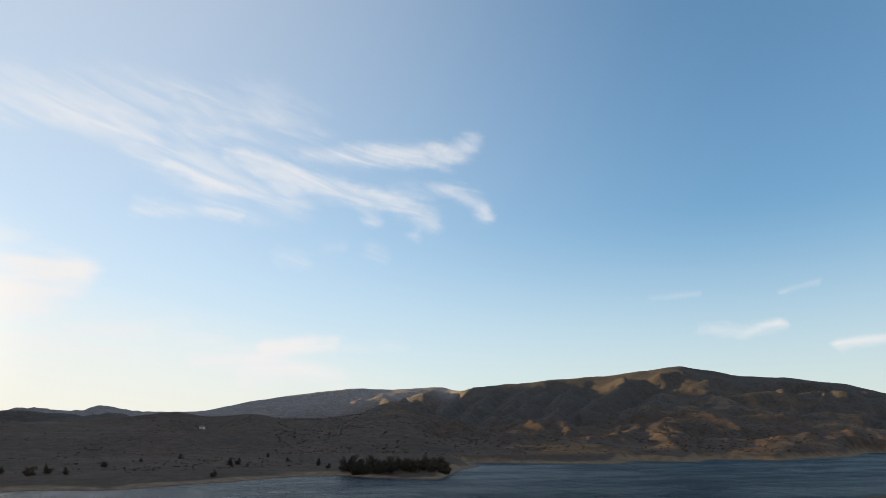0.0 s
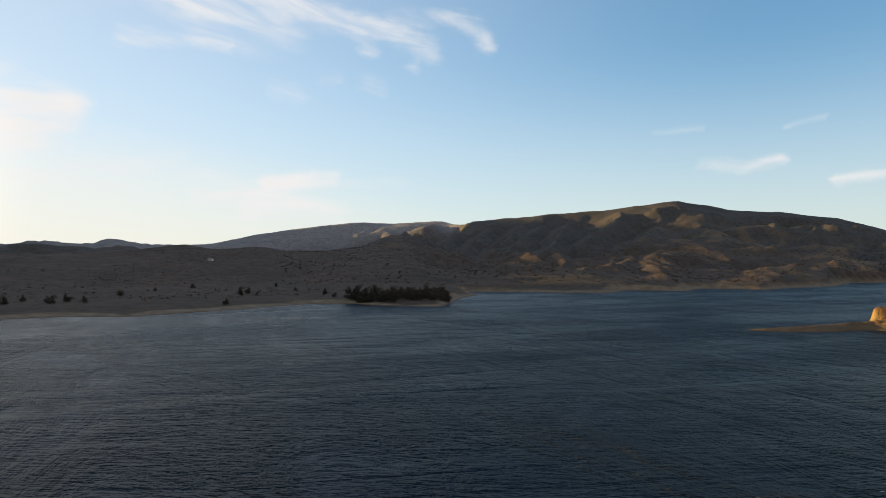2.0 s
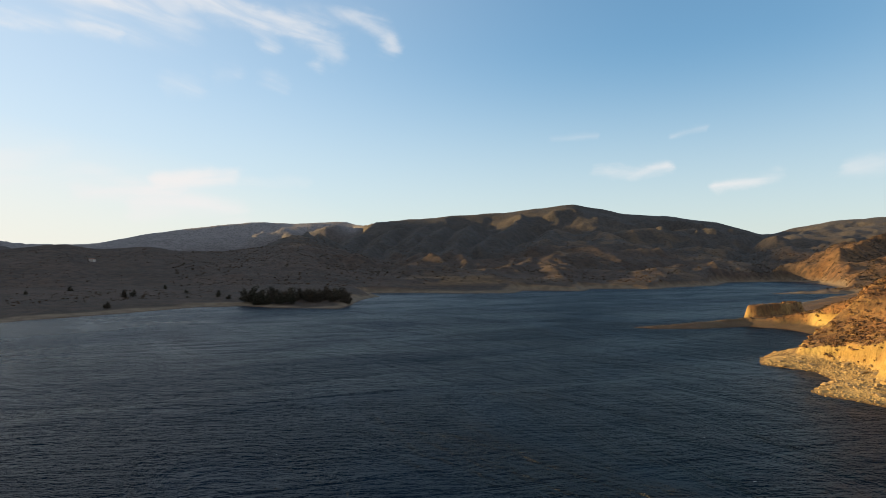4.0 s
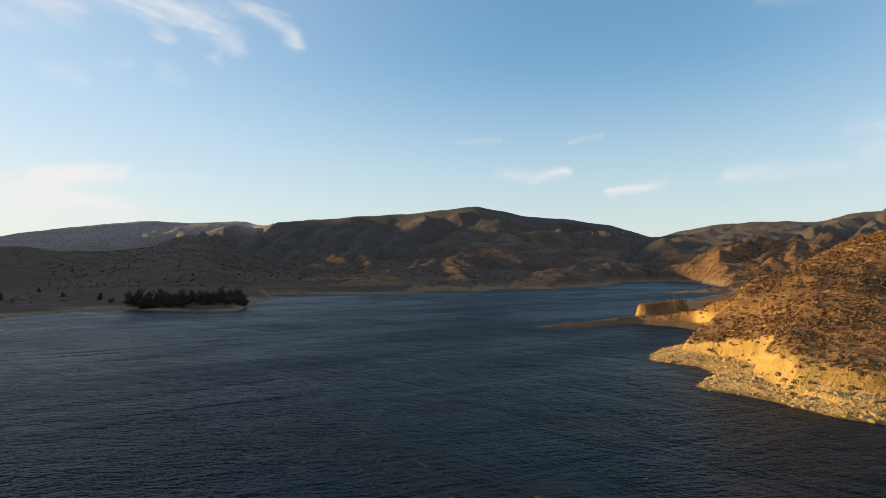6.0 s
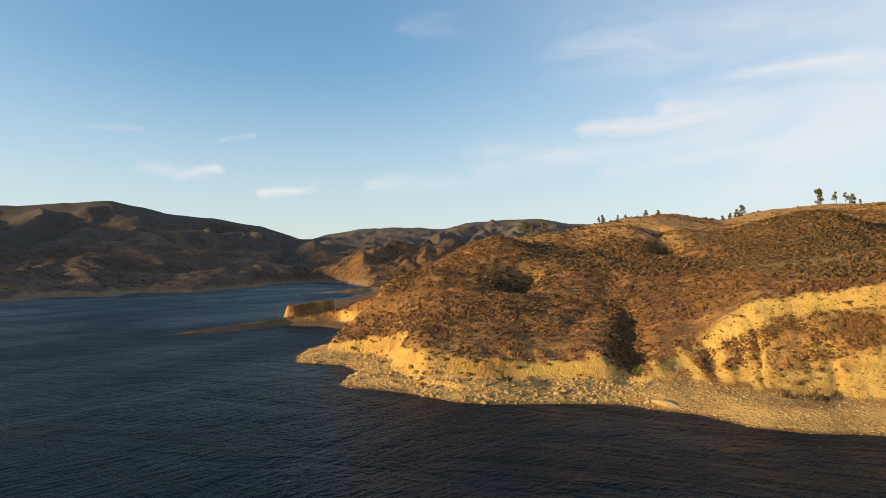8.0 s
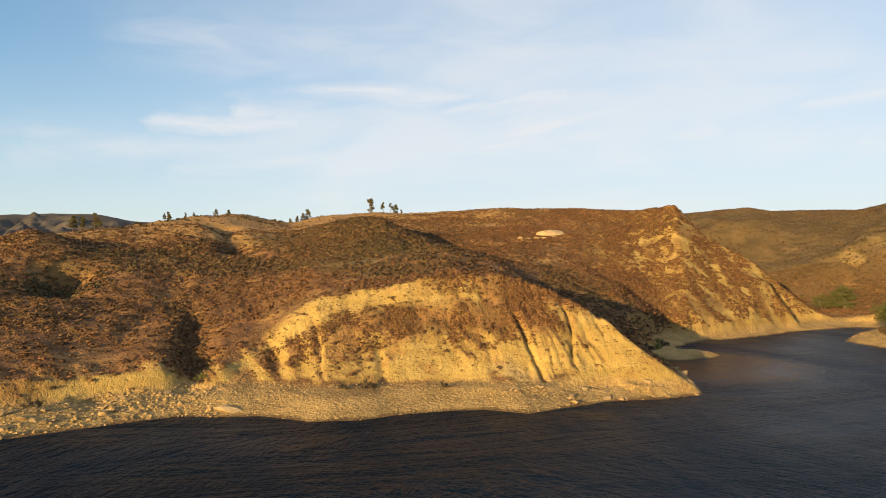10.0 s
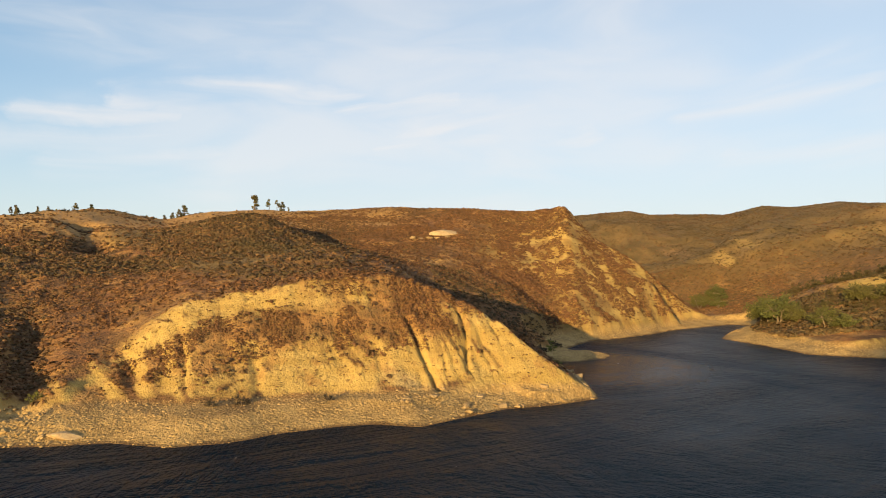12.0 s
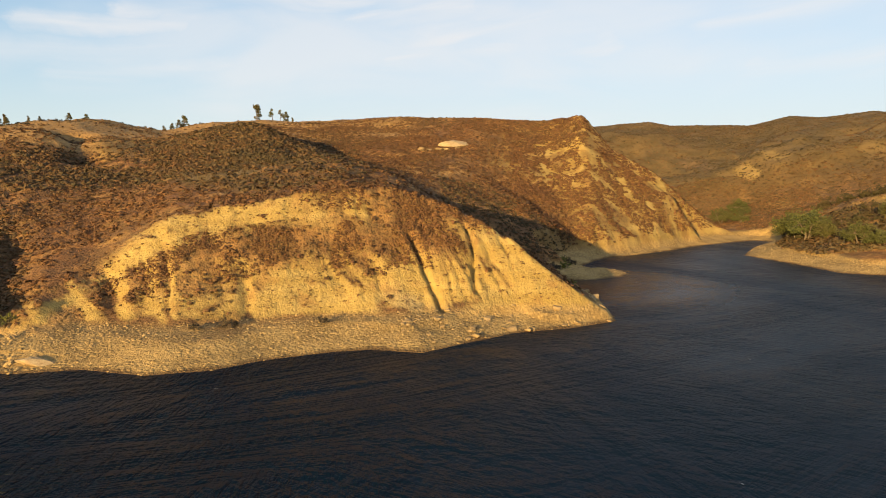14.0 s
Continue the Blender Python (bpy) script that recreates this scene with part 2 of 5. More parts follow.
def ground_material():
    m = Nodes("hillside_earth", 0.95)
    wide, medium, fine = m.noise(0.018, 5), m.noise(0.14, 5), m.noise(1.1, 5, 0.65)
    earth = m.mix(m.ramp(medium, 0.35, 0.65), (0.190, 0.090, 0.034), (0.300, 0.152, 0.052))
    straw = m.mix(m.ramp(fine, 0.35, 0.65), (0.290, 0.165, 0.055), (0.390, 0.240, 0.088))
    cover = m.mix(m.ramp(m.math("ADD", m.attribute("grass"), m.math("MULTIPLY", m.math("SUBTRACT", medium, 0.5), 0.9)), 0.35, 0.75), earth, straw)
    speck, _ = m.voronoi(0.42, (1, 1, 0.6))
    speck_far, _ = m.voronoi(0.13, (1, 1, 0.6))
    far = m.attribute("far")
    fine_speck, _ = m.voronoi(1.15, (1, 1, 0.6))
    near_dots = m.math("MAXIMUM", m.ramp(speck, 0.25, 0.55, 0.5, 0.0), m.math("MULTIPLY", m.ramp(fine_speck, 0.22, 0.46, 0.75, 0.0), m.ramp(medium, 0.38, 0.58)))
    dots = m.mix(far, near_dots, m.ramp(speck_far, 0.30, 0.75, 0.92, 0.35))
    dots = m.math("MULTIPLY", dots, m.math("MULTIPLY", m.ramp(wide, 0.30, 0.55, 0.55, 1.0), m.ramp(m.attribute("grass"), 0.6, 1.1, 1.0, 0.45)))
    scrub = m.mix(m.ramp(m.noise(0.05, 3), 0.4, 0.6), (0.036, 0.024, 0.014), (0.062, 0.038, 0.020))
    cover = m.mix(dots, cover, scrub)
    thick = m.noise(0.075, 7, 0.66, (1, 1, 0.6), 0.5)
    cover = m.mix(m.math("MULTIPLY", m.ramp(thick, 0.43, 0.57, 0.0, 0.78), m.math("MULTIPLY", m.ramp(m.attribute("grass"), 0.6, 1.1, 1.0, 0.3), m.math("SUBTRACT", 1.0, far))), cover, m.mix(m.ramp(fine, 0.35, 0.65), (0.072, 0.040, 0.020), (0.125, 0.064, 0.028)))
    cover = m.mix(m.math("MULTIPLY", m.ramp(thick, 0.30, 0.42, 0.55, 0.0), m.math("SUBTRACT", 1.0, far)), cover, straw)
    olive = m.mix(m.ramp(m.noise(0.06, 5, 0.65), 0.36, 0.64), (0.092, 0.068, 0.028), (0.155, 0.106, 0.044))
    cover = m.mix(m.math("MULTIPLY", m.attribute("olive"), 0.92), cover, olive)
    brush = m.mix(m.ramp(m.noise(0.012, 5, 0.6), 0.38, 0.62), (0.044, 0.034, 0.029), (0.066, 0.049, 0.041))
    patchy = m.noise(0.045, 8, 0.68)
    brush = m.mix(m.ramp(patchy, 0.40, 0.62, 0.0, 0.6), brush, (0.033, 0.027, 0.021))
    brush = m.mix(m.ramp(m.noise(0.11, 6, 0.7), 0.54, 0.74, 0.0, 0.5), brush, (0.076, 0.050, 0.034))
    # pale grey on the distant slopes: aerial haze painted into the ground colour
    brush = m.mix(m.attribute("far_haze"), brush, m.mix(m.ramp(patchy, 0.4, 0.6), (0.165, 0.160, 0.168), (0.205, 0.198, 0.202)))
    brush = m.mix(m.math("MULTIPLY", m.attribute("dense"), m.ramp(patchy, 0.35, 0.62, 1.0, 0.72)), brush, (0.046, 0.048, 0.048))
    brush = m.mix(m.ramp(speck_far, 0.25, 0.6, 0.35, 0.0), brush, (0.020, 0.019, 0.014))
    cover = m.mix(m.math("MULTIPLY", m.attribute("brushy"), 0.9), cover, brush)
    strata = m.noise(0.35, 4, 0.6, (0.12, 0.12, 1.0), 0.4)
    clay = m.mix(m.ramp(strata, 0.35, 0.65), (0.338, 0.234, 0.064), (0.424, 0.306, 0.098))
    clay = m.mix(m.ramp(m.noise(0.22, 5), 0.52, 0.72, 0.0, 0.7), clay, (0.288, 0.160, 0.052))
    clay = m.mix(m.ramp(m.noise(0.6, 6, 0.7, (1, 1, 0.3)), 0.52, 0.70, 0.0, 0.45), clay, (0.23, 0.140, 0.048))
    clay = m.mix(m.ramp(fine, 0.45, 0.75, 0.0, 0.35), clay, (0.240, 0.160, 0.072))
    clay = m.mix(m.attribute("pale"), clay, m.mix(m.ramp(strata, 0.4, 0.6), (0.400, 0.305, 0.150), (0.480, 0.370, 0.190)))
    # far clay, darker and redder; also tints the painted sunlit spur crests
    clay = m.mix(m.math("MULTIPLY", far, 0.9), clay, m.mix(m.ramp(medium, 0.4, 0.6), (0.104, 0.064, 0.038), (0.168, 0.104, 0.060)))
    gravel_d, gravel_c = m.voronoi(1.3)
    gravel = m.mix(m.ramp(gravel_d, 0.1, 0.6), (0.41, 0.280, 0.108), (0.240, 0.160, 0.062))
    gravel = m.mix(m.ramp(medium, 0.4, 0.65, 0.0, 0.6), gravel, (0.46, 0.315, 0.122))
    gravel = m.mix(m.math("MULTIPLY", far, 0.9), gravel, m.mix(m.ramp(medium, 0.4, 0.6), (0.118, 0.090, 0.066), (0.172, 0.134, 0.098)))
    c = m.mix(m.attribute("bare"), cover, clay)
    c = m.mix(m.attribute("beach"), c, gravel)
    height = m.tree.nodes.new("ShaderNodeSeparateXYZ")
    m.tree.links.new(m.pos, height.inputs[0])
    wet = m.ramp(m.math("ADD", height.outputs[2], m.math("MULTIPLY", m.math("SUBTRACT", medium, 0.5), 0.5)), 0.08, 0.42, 0.75, 0.0)
    c = m.mix(wet, c, (0.085, 0.046, 0.020))
    mounds = m.ramp(fine_speck, 0.0, 0.5, 0.5, 0.0)
    relief = m.math("ADD", m.math("MULTIPLY", mounds, m.math("SUBTRACT", 1.0, m.attribute("bare"))), m.math("ADD", m.math("MULTIPLY", fine, 0.7), m.math("MULTIPLY", m.noise(0.5, 6, 0.7, (1, 1, 0.25)), 1.6)))
    m.bump(relief, 0.55, 0.9)
    return m.colour(c)


def water_material():
    m = Nodes("lake_water", 0.12)
    m.bsdf.inputs["IOR"].default_value = 1.33
    m.bsdf.inputs["Specular IOR Level"].default_value = 0.088
    gust = m.noise(0.006, 4, 0.6, (1, 2.6, 1), 0.8, 25)
    lanes = m.noise(0.02, 4, 0.6, (0.5, 3.0, 1), 0.6, 20)
    place = m.tree.nodes.new("ShaderNodeSeparateXYZ")
    m.tree.links.new(m.pos, place.inputs[0])
    # the waves run up the lake, and swing round into the cove
    swing = m.ramp(place.outputs[1], -15.0, 55.0)

    def waves(scale, detail, stretch, warp):
        up_lake = m.noise(scale, detail, 0.55, stretch, warp, -4)
        to_cove = m.noise(scale, detail, 0.55, stretch, warp, 58)
        return m.math("ADD", m.math("MULTIPLY", up_lake, swing), m.math("MULTIPLY", to_cove, m.math("SUBTRACT", 1.0, swing)))

    chop = waves(0.62, 3, (0.45, 1.4, 1), 0.7)
    swell = waves(0.17, 3, (0.40, 1.3, 1), 0.1)
    ripple = m.noise(1.7, 2, 0.5, (0.6, 1.3, 1), 0.3, 8)
    h = m.math("ADD", m.math("MULTIPLY", chop, 1.25), m.math("ADD", m.math("MULTIPLY", swell, 1.2), m.math("MULTIPLY", ripple, 0.30)))
    paws = m.noise(0.022, 6, 0.66, (0.6, 1.7, 1), 0.9, 112)
    slick = m.ramp(m.noise(0.011, 6, 0.62, (0.45, 2.6, 1), 1.2, 12), 0.50, 0.68, 1.0, 0.45)
    # flat in the lee of the western hills and in the inlet, choppy in the open
    lee = m.math("MULTIPLY", m.math("MULTIPLY", m.ramp(place.outputs[0], -140.0, 60.0, 0.8, 1.2), m.ramp(place.outputs[1], -20.0, 60.0, 0.75, 2.7)), m.ramp(place.outputs[1], 220.0, 480.0, 1.0, 0.5))
    calm = m.math("SQRT", m.math("ADD", m.math("POWER", m.math("SUBTRACT", place.outputs[0], 214.0), 2.0), m.math("POWER", m.math("SUBTRACT", place.outputs[1], -44.0), 2.0)))
    glassy = m.math("MULTIPLY", m.ramp(place.outputs[0], -130.0, 30.0, 0.75, 1.0), m.ramp(calm, 18.0, 42.0, 0.5, 1.0))
    m.put(m.math("MULTIPLY", glassy, m.ramp(m.math("ADD", gust, m.math("MULTIPLY", lanes, 0.4)), 0.55, 0.85, 0.30, 0.44)), m.bsdf.inputs["Roughness"])
    slick = m.math("MULTIPLY", slick, m.math("MULTIPLY", lee, m.ramp(calm, 18.0, 42.0, 0.25, 1.0)))
    m.bump(m.math("MULTIPLY", m.math("MULTIPLY", h, slick), m.math("MULTIPLY", m.ramp(gust, 0.3, 0.7, 0.7, 1.4), m.ramp(paws, 0.36, 0.62, 0.45, 1.45))), 0.5, 1.0)
    depth = m.mix(m.ramp(gust, 0.35, 0.7), (0.0020, 0.0078, 0.0160), (0.0026, 0.0112, 0.0245))
    return m.colour(depth)


def tint_material(name, rough=0.85):
    """Colour from the mesh's own tint, with a fine mottling."""
    m = Nodes(name, rough)
    t = m.attribute("tint", True)
    c = m.mix(m.ramp(m.noise(2.2, 3), 0.35, 0.7, 0.0, 0.45), t, m.mix(0.5, t, (0.02, 0.02, 0.012)))
    return m.colour(c)


def rock_material(name, light, dark):
    m = Nodes(name, 0.9)
    c = m.mix(m.ramp(m.noise(0.9, 6, 0.65), 0.35, 0.65), dark, light)
    c = m.mix(m.ramp(m.noise(6.0, 4), 0.45, 0.75, 0.0, 0.4), c, (0.16, 0.12, 0.075))
    m.bump(m.noise(3.0, 6, 0.7), 0.15, 0.8)
    return m.colour(c)


def bark_material(name, a, b):
    m = Nodes(name, 0.9)
    n = m.noise(5.0, 5, 0.65, (1, 1, 0.25))
    m.bump(n, 0.06, 0.8)
    return m.colour(m.mix(m.ramp(n, 0.35, 0.65), a, b))


def foliage_material(name, a, b):
    m = Nodes(name, 0.75)
    n = m.noise(0.8, 4, 0.6)
    f = m.noise(7.0, 2)
    c = m.mix(m.ramp(n, 0.35, 0.65), a, b)
    each = m.tree.nodes.new("ShaderNodeObjectInfo").outputs["Random"]
    c = m.mix(m.math("MULTIPLY", each, 0.55), c, (b[0] * 1.15, b[1] * 0.85, b[2]))
    return m.colour(m.mix(m.ramp(f, 0.4, 0.7, 0.0, 0.5), c, tuple(v * 0.45 for v in a)))


def plain_material(name, a, b, rough=0.7):
    m = Nodes(name, rough)
    return m.colour(m.mix(m.ramp(m.noise(0.7, 5), 0.35, 0.7), a, b))


GROUND = ground_material()
WATER = water_material()
SCRUB = tint_material("scrub_leaves")
RUBBLE = tint_material("shore_rubble", 0.95)
BOULDER = rock_material("boulder_rock", (0.35, 0.25, 0.125), (0.20, 0.14, 0.068))
PALE_ROCK = rock_material("pale_sandstone", (0.40, 0.31, 0.18), (0.30, 0.215, 0.115))
PINE_BARK = bark_material("pine_bark", (0.07, 0.045, 0.03), (0.15, 0.10, 0.065))
PALE_BARK = bark_material("willow_bark", (0.10, 0.08, 0.055), (0.19, 0.15, 0.105))
PINE_LEAF = foliage_material("pine_needles", (0.075, 0.080, 0.026), (0.12, 0.115, 0.038))
WILLOW_LEAF = foliage_material("willow_leaves", (0.056, 0.068, 0.018), (0.100, 0.108, 0.030))
DARK_LEAF = foliage_material("grove_leaves", (0.028, 0.027, 0.018), (0.050, 0.045, 0.027))
OLIVE_LEAF = foliage_material("thicket_leaves", (0.040, 0.038, 0.016), (0.080, 0.070, 0.028))
GREEN_LEAF = foliage_material("bush_leaves", (0.09, 0.12, 0.02), (0.14, 0.16, 0.03))
FOAM = plain_material("foam", (0.75, 0.78, 0.80), (0.55, 0.60, 0.64), 0.6)
WALL_PAINT = plain_material("white_wall_paint", (0.50, 0.46, 0.41), (0.40, 0.37, 0.33))
ROOF_TILE = plain_material("roof_tile", (0.22, 0.12, 0.08), (0.15, 0.08, 0.06))


# ---- terrain ----
def lattice(ix, iy, seed):
    h = (ix.astype(np.int64) * 374761393 + iy.astype(np.int64) * 668265263 + seed * 974634777) & 0x7FFFFFFF
    h = ((h ^ (h >> 13)) * 1274126177) & 0x7FFFFFFF
    return ((h ^ (h >> 16)) & 0xFFFF) / 65535.0


def value_noise(x, y, seed):
    """Smooth noise, 0 to 1, one cell a metre."""
    ix, iy = np.floor(x), np.floor(y)
    fx, fy = x - ix, y - iy
    fx, fy = fx * fx * (3 - 2 * fx), fy * fy * (3 - 2 * fy)
    a, b = lattice(ix, iy, seed), lattice(ix + 1, iy, seed)
    c, d = lattice(ix, iy + 1, seed), lattice(ix + 1, iy + 1, seed)
    return (a + (b - a) * fx) * (1 - fy) + (c + (d - c) * fx) * fy


def fractal(x, y, size, octaves, seed, ridged=False):
    """Sum of octaves from a largest size in metres; about -1 to 1, or 0 to 1 with sharp crests."""
    total, weight, amp = 0.0, 0.0, 1.0
    for o in range(octaves):
        n = value_noise(x / size + 17.3 * o, y / size - 9.1 * o, seed + o) * 2 - 1
        total = total + amp * (1 - np.abs(n) * 1.6 if ridged else n)
        weight += amp
        size, amp = size * 0.5, amp * 0.5
    return total / weight


def smooth(a, b, v):
    t = np.clip((v - a) / (b - a), 0, 1)
    return t * t * (3 - 2 * t)


def curve_at(table, az_deg):
    """r and z of a break line, given as (azimuth, r, z), along the azimuths."""
    t = np.array(table, float)
    fine = np.linspace(t[0, 0], t[-1, 0], 1200)
    out = []
    for col in (1, 2):
        v = np.interp(fine, t[:, 0], t[:, col])
        k = np.ones(9) / 9
        v = np.convolve(np.pad(v, 4, "edge"), k, "valid")
        out.append(np.interp(az_deg, fine, v))
    return out


def loft(az_deg, r, lines, before=0.07):
    """Land that rises and falls from break line to break line, outwards from the lake's middle."""
    rs, zs = zip(*[curve_at(t, az_deg) for t in lines])
    z = zs[0] - (rs[0] - r) * before
    for k in range(len(lines) - 1):
        gap = np.maximum(rs[k + 1] - rs[k], 0.5)
        t = np.clip((r - rs[k]) / gap, 0, 1)
        z = np.where(r >= rs[k], zs[k] + (zs[k + 1] - zs[k]) * t, z)
    first, last = lines[-1][0][0], lines[-1][-1][0]
    edge = np.minimum(az_deg - first, last - az_deg)
    return np.where(edge < 0, -12.0, z)


def spine(x, y, crest, slope):
    """A ridge: the land falls at the slope on both sides of a crest line of (x, y, z)."""
    best = np.full(x.shape, -50.0)
    for (x0, y0, z0), (x1, y1, z1) in zip(crest, crest[1:]):
        ux, uy = x1 - x0, y1 - y0
        t = np.clip(((x - x0) * ux + (y - y0) * uy) / (ux * ux + uy * uy), 0, 1)
        d = np.hypot(x - x0 - t * ux, y - y0 - t * uy)
        best = np.maximum(best, z0 + (z1 - z0) * t - slope * (np.sqrt(d * d + 4) - 2))
    return best


def gully(x, y, line, width, depth):
    """How deep a dry gully along a line of (x, y) cuts."""
    cut = np.zeros(x.shape)
    for (x0, y0), (x1, y1) in zip(line, line[1:]):
        ux, uy = x1 - x0, y1 - y0
        t = np.clip(((x - x0) * ux + (y - y0) * uy) / (ux * ux + uy * uy), 0, 1)
        d = np.hypot(x - x0 - t * ux, y - y0 - t * uy)
        cut = np.maximum(cut, depth * np.exp(-((d / width) ** 2)))
    return cut


def knoll(x, y, x0, y0, radius, height):
    return height * np.exp(-((x - x0) ** 2 + (y - y0) ** 2) / radius ** 2)


# the lake's shore, all round, as the water stands
WEST_SHORE = [(-500, -420), (-700, -100), (-430, 250), (-230, 336), (-211, 353), (-186, 353), (-171, 342), (-163, 366), (-135, 401),
              (-96, 458), (-67, 464), (-32, 429), (3, 427), (12, 449), (8, 480), (14, 526), (32, 578), (25, 640)]
FAR_SHORE = [(68, 642), (115, 620), (165, 622), (190, 676), (249, 655), (280, 712), (350, 690), (381, 725), (479, 785), (570, 905),
             (690, 935), (690, 880), (600, 720), (520, 625), (404, 574), (480, 553), (520, 520)]
HEAD_SHORE = [(400, 480), (300, 420), (245, 370), (205, 335), (165, 300), (132, 286), (140, 280), (161, 276), (188, 283), (196, 268),
              (194, 248), (180, 232), (155, 208), (142, 202), (130, 190), (122, 179), (128, 165), (123, 153), (105, 139)]
NEAR_SHORE = [(110, 131), (112, 120), (112, 106), (116, 99), (123, 92), (128, 86), (134, 79), (134, 72), (136, 63), (133, 52),
              (135, 43), (140, 37), (145, 27), (146, 21), (143, 12), (148, 6), (157, -5), (160, -16), (167, -28)]
COVE_SHORE = [(175, -29), (195, -28), (212, -28), (225, -32), (231, -37), (234, -49), (240, -46), (252, -42), (268, -52), (277, -59), (285, -73),
              (300, -92), (318, -109), (344, -149), (338, -154), (305, -128), (281, -113), (257, -117), (232, -118), (222, -135),
              (221, -147), (205, -200), (150, -350), (-100, -500)]
SHORE = WEST_SHORE + FAR_SHORE + HEAD_SHORE + NEAR_SHORE + COVE_SHORE

# break lines of the near hill: (azimuth, distance, height)
TOE = [(34, 218, 1), (37, 208, 2), (39.8, 200, 2.5), (42, 182, 2.5), (44, 169.5, 2.7), (49, 167.5, 2.8), (55, 168.8, 2.8), (60, 169.8, 2.8),
       (65, 170, 3), (70, 161, 3), (75, 162, 3), (80, 164, 3), (85, 160, 3), (88, 162, 3), (92, 167, 3), (96, 167, 2), (99.5, 168, 0), (116, 168, -4)]
TOP = [(34, 225, 2), (37, 222, 4.5), (39.8, 217, 7), (42, 193, 7), (44.4, 174, 8.2), (51.4, 171.5, 7.4), (53, 173, 6.6), (55.4, 172.5, 7.4),
       (59.2, 173, 7), (61, 176, 4.5), (62.8, 176, 7), (65.2, 184, 9.6), (67.6, 190, 15.5), (69.9, 192, 20), (73, 193, 22.5),
       (76.8, 192, 25), (81.2, 193, 27), (84.6, 194, 26.3), (88.9, 192, 22), (91.1, 187, 18), (93.8, 178, 12), (96.5, 172, 6),
       (99.5, 169, 0.6), (101, 168.5, -3), (116, 169, -4)]
DIP = [(34, 235, 3), (39.8, 230, 9.5), (42, 215, 11), (44.4, 210, 13.5), (51.4, 215, 16), (59, 225, 17), (65, 230, 20), (70, 235, 26.5), (76.8, 235, 30),
       (81, 235, 30), (85, 235, 26), (88.9, 235, 18), (91, 235, 13), (94, 235, 7), (97.8, 233, 2.8), (102.4, 238, 1.4), (103.6, 245, -3), (116, 260, -4)]
MID = [(34, 250, 4), (40, 242, 14.5), (46, 260, 27), (52, 280, 32), (58, 300, 36), (64, 320, 40), (70, 330, 42), (76, 340, 46), (79, 340, 43),
       (82, 335, 40), (88, 320, 38), (92, 310, 33), (96, 298, 22), (99, 287, 9), (101, 282, 5), (102.5, 290, 5), (105, 308, 6), (109, 337, 5),
       (112, 345, 2), (116, 350, -4)]
CREST = [(34, 270, 4), (36, 262, 8), (38, 255, 14), (40.6, 254, 22.2), (42.8, 264, 25.6), (46.3, 288, 32.7), (51.8, 323, 41), (57.7, 362, 48.9),
         (60.1, 382, 53.4), (64.2, 411, 59.8), (66.4, 426, 59.2), (69.4, 451, 57.3), (72.8, 455, 64.5), (79, 451, 65.7), (87.9, 416, 64.9),
         (92.1, 400, 63.5), (97.8, 394, 60.5), (101, 371, 61), (103.2, 365, 43.5), (106.5, 359, 31.3), (110.6, 349, 8.9), (112.5, 352, 3), (116, 360, -4)]
BACK = [(34, 420, -2), (40, 420, 4), (46, 430, 12), (60, 560, 25), (80, 640, 38), (100, 560, 25), (112, 480, 0), (116, 470, -4)]
# the hills on the other side of the cove
COVE_FOOT = [(90, 620, 25), (104, 440, 8), (110, 390, 3), (112, 325, 2.5), (114.5, 300, 3), (117, 285, 4), (121, 280, 6), (125, 282, 8), (165, 300, 10)]
COVE_SPUR = [(90, 660, 35), (104, 470, 14), (110, 420, 6), (114.5, 375, 5), (117.1, 349, 14), (119.3, 338, 21), (122, 326, 25), (124.8, 315, 30.6),
             (130, 305, 36), (165, 320, 45)]
COVE_DIP = [(90, 690, 45), (104, 520, 20), (110, 470, 12), (114.5, 440, 12), (117, 420, 14), (122, 400, 20), (125, 390, 26), (130, 390, 34), (165, 400, 40)]
COVE_CREST = [(90, 780, 70), (98, 770, 80), (104, 765, 89), (107.7, 764, 92), (109.6, 763, 87), (115.3, 761, 87), (117.9, 759, 95),
              (119.8, 758, 92), (123, 757, 96), (124.8, 756, 92), (128.2, 755, 91), (140, 740, 95), (165, 700, 90)]
COVE_BACK = [(90, 1100, 50), (128, 1100, 60), (165, 1000, 50)]
# the far side of the lake, and unseen hills added to its west
FAR_FOOT = [(-115, 420, 3), (-60, 420, 3), (-34, 440, 3), (-23, 435, 3), (-12, 495, 3), (-6, 490, 3), (0, 470, 3), (2, 600, 3), (6, 670, 4), (15, 680, 4),
            (21, 740, 4), (27, 790, 4), (31.7, 950, 4), (34, 1080, 4), (36, 1060, 4), (40, 800, 3), (44, 740, 4), (60, 700, 5), (80, 800, 10)]
FAR_APRON = [(-115, 600, 8), (-34, 620, 9), (-20, 640, 9), (-8, 660, 9), (-2, 650, 9), (2, 690, 6), (6, 715, 10.8), (9, 715, 15.6), (13, 735, 13.2), (15, 745, 8.4),
             (19, 790, 12), (22, 830, 8.4), (27, 880, 13.2), (32, 1020, 9.6), (36, 1180, 12), (40, 980, 14), (46, 900, 18), (60, 900, 22), (80, 950, 30)]
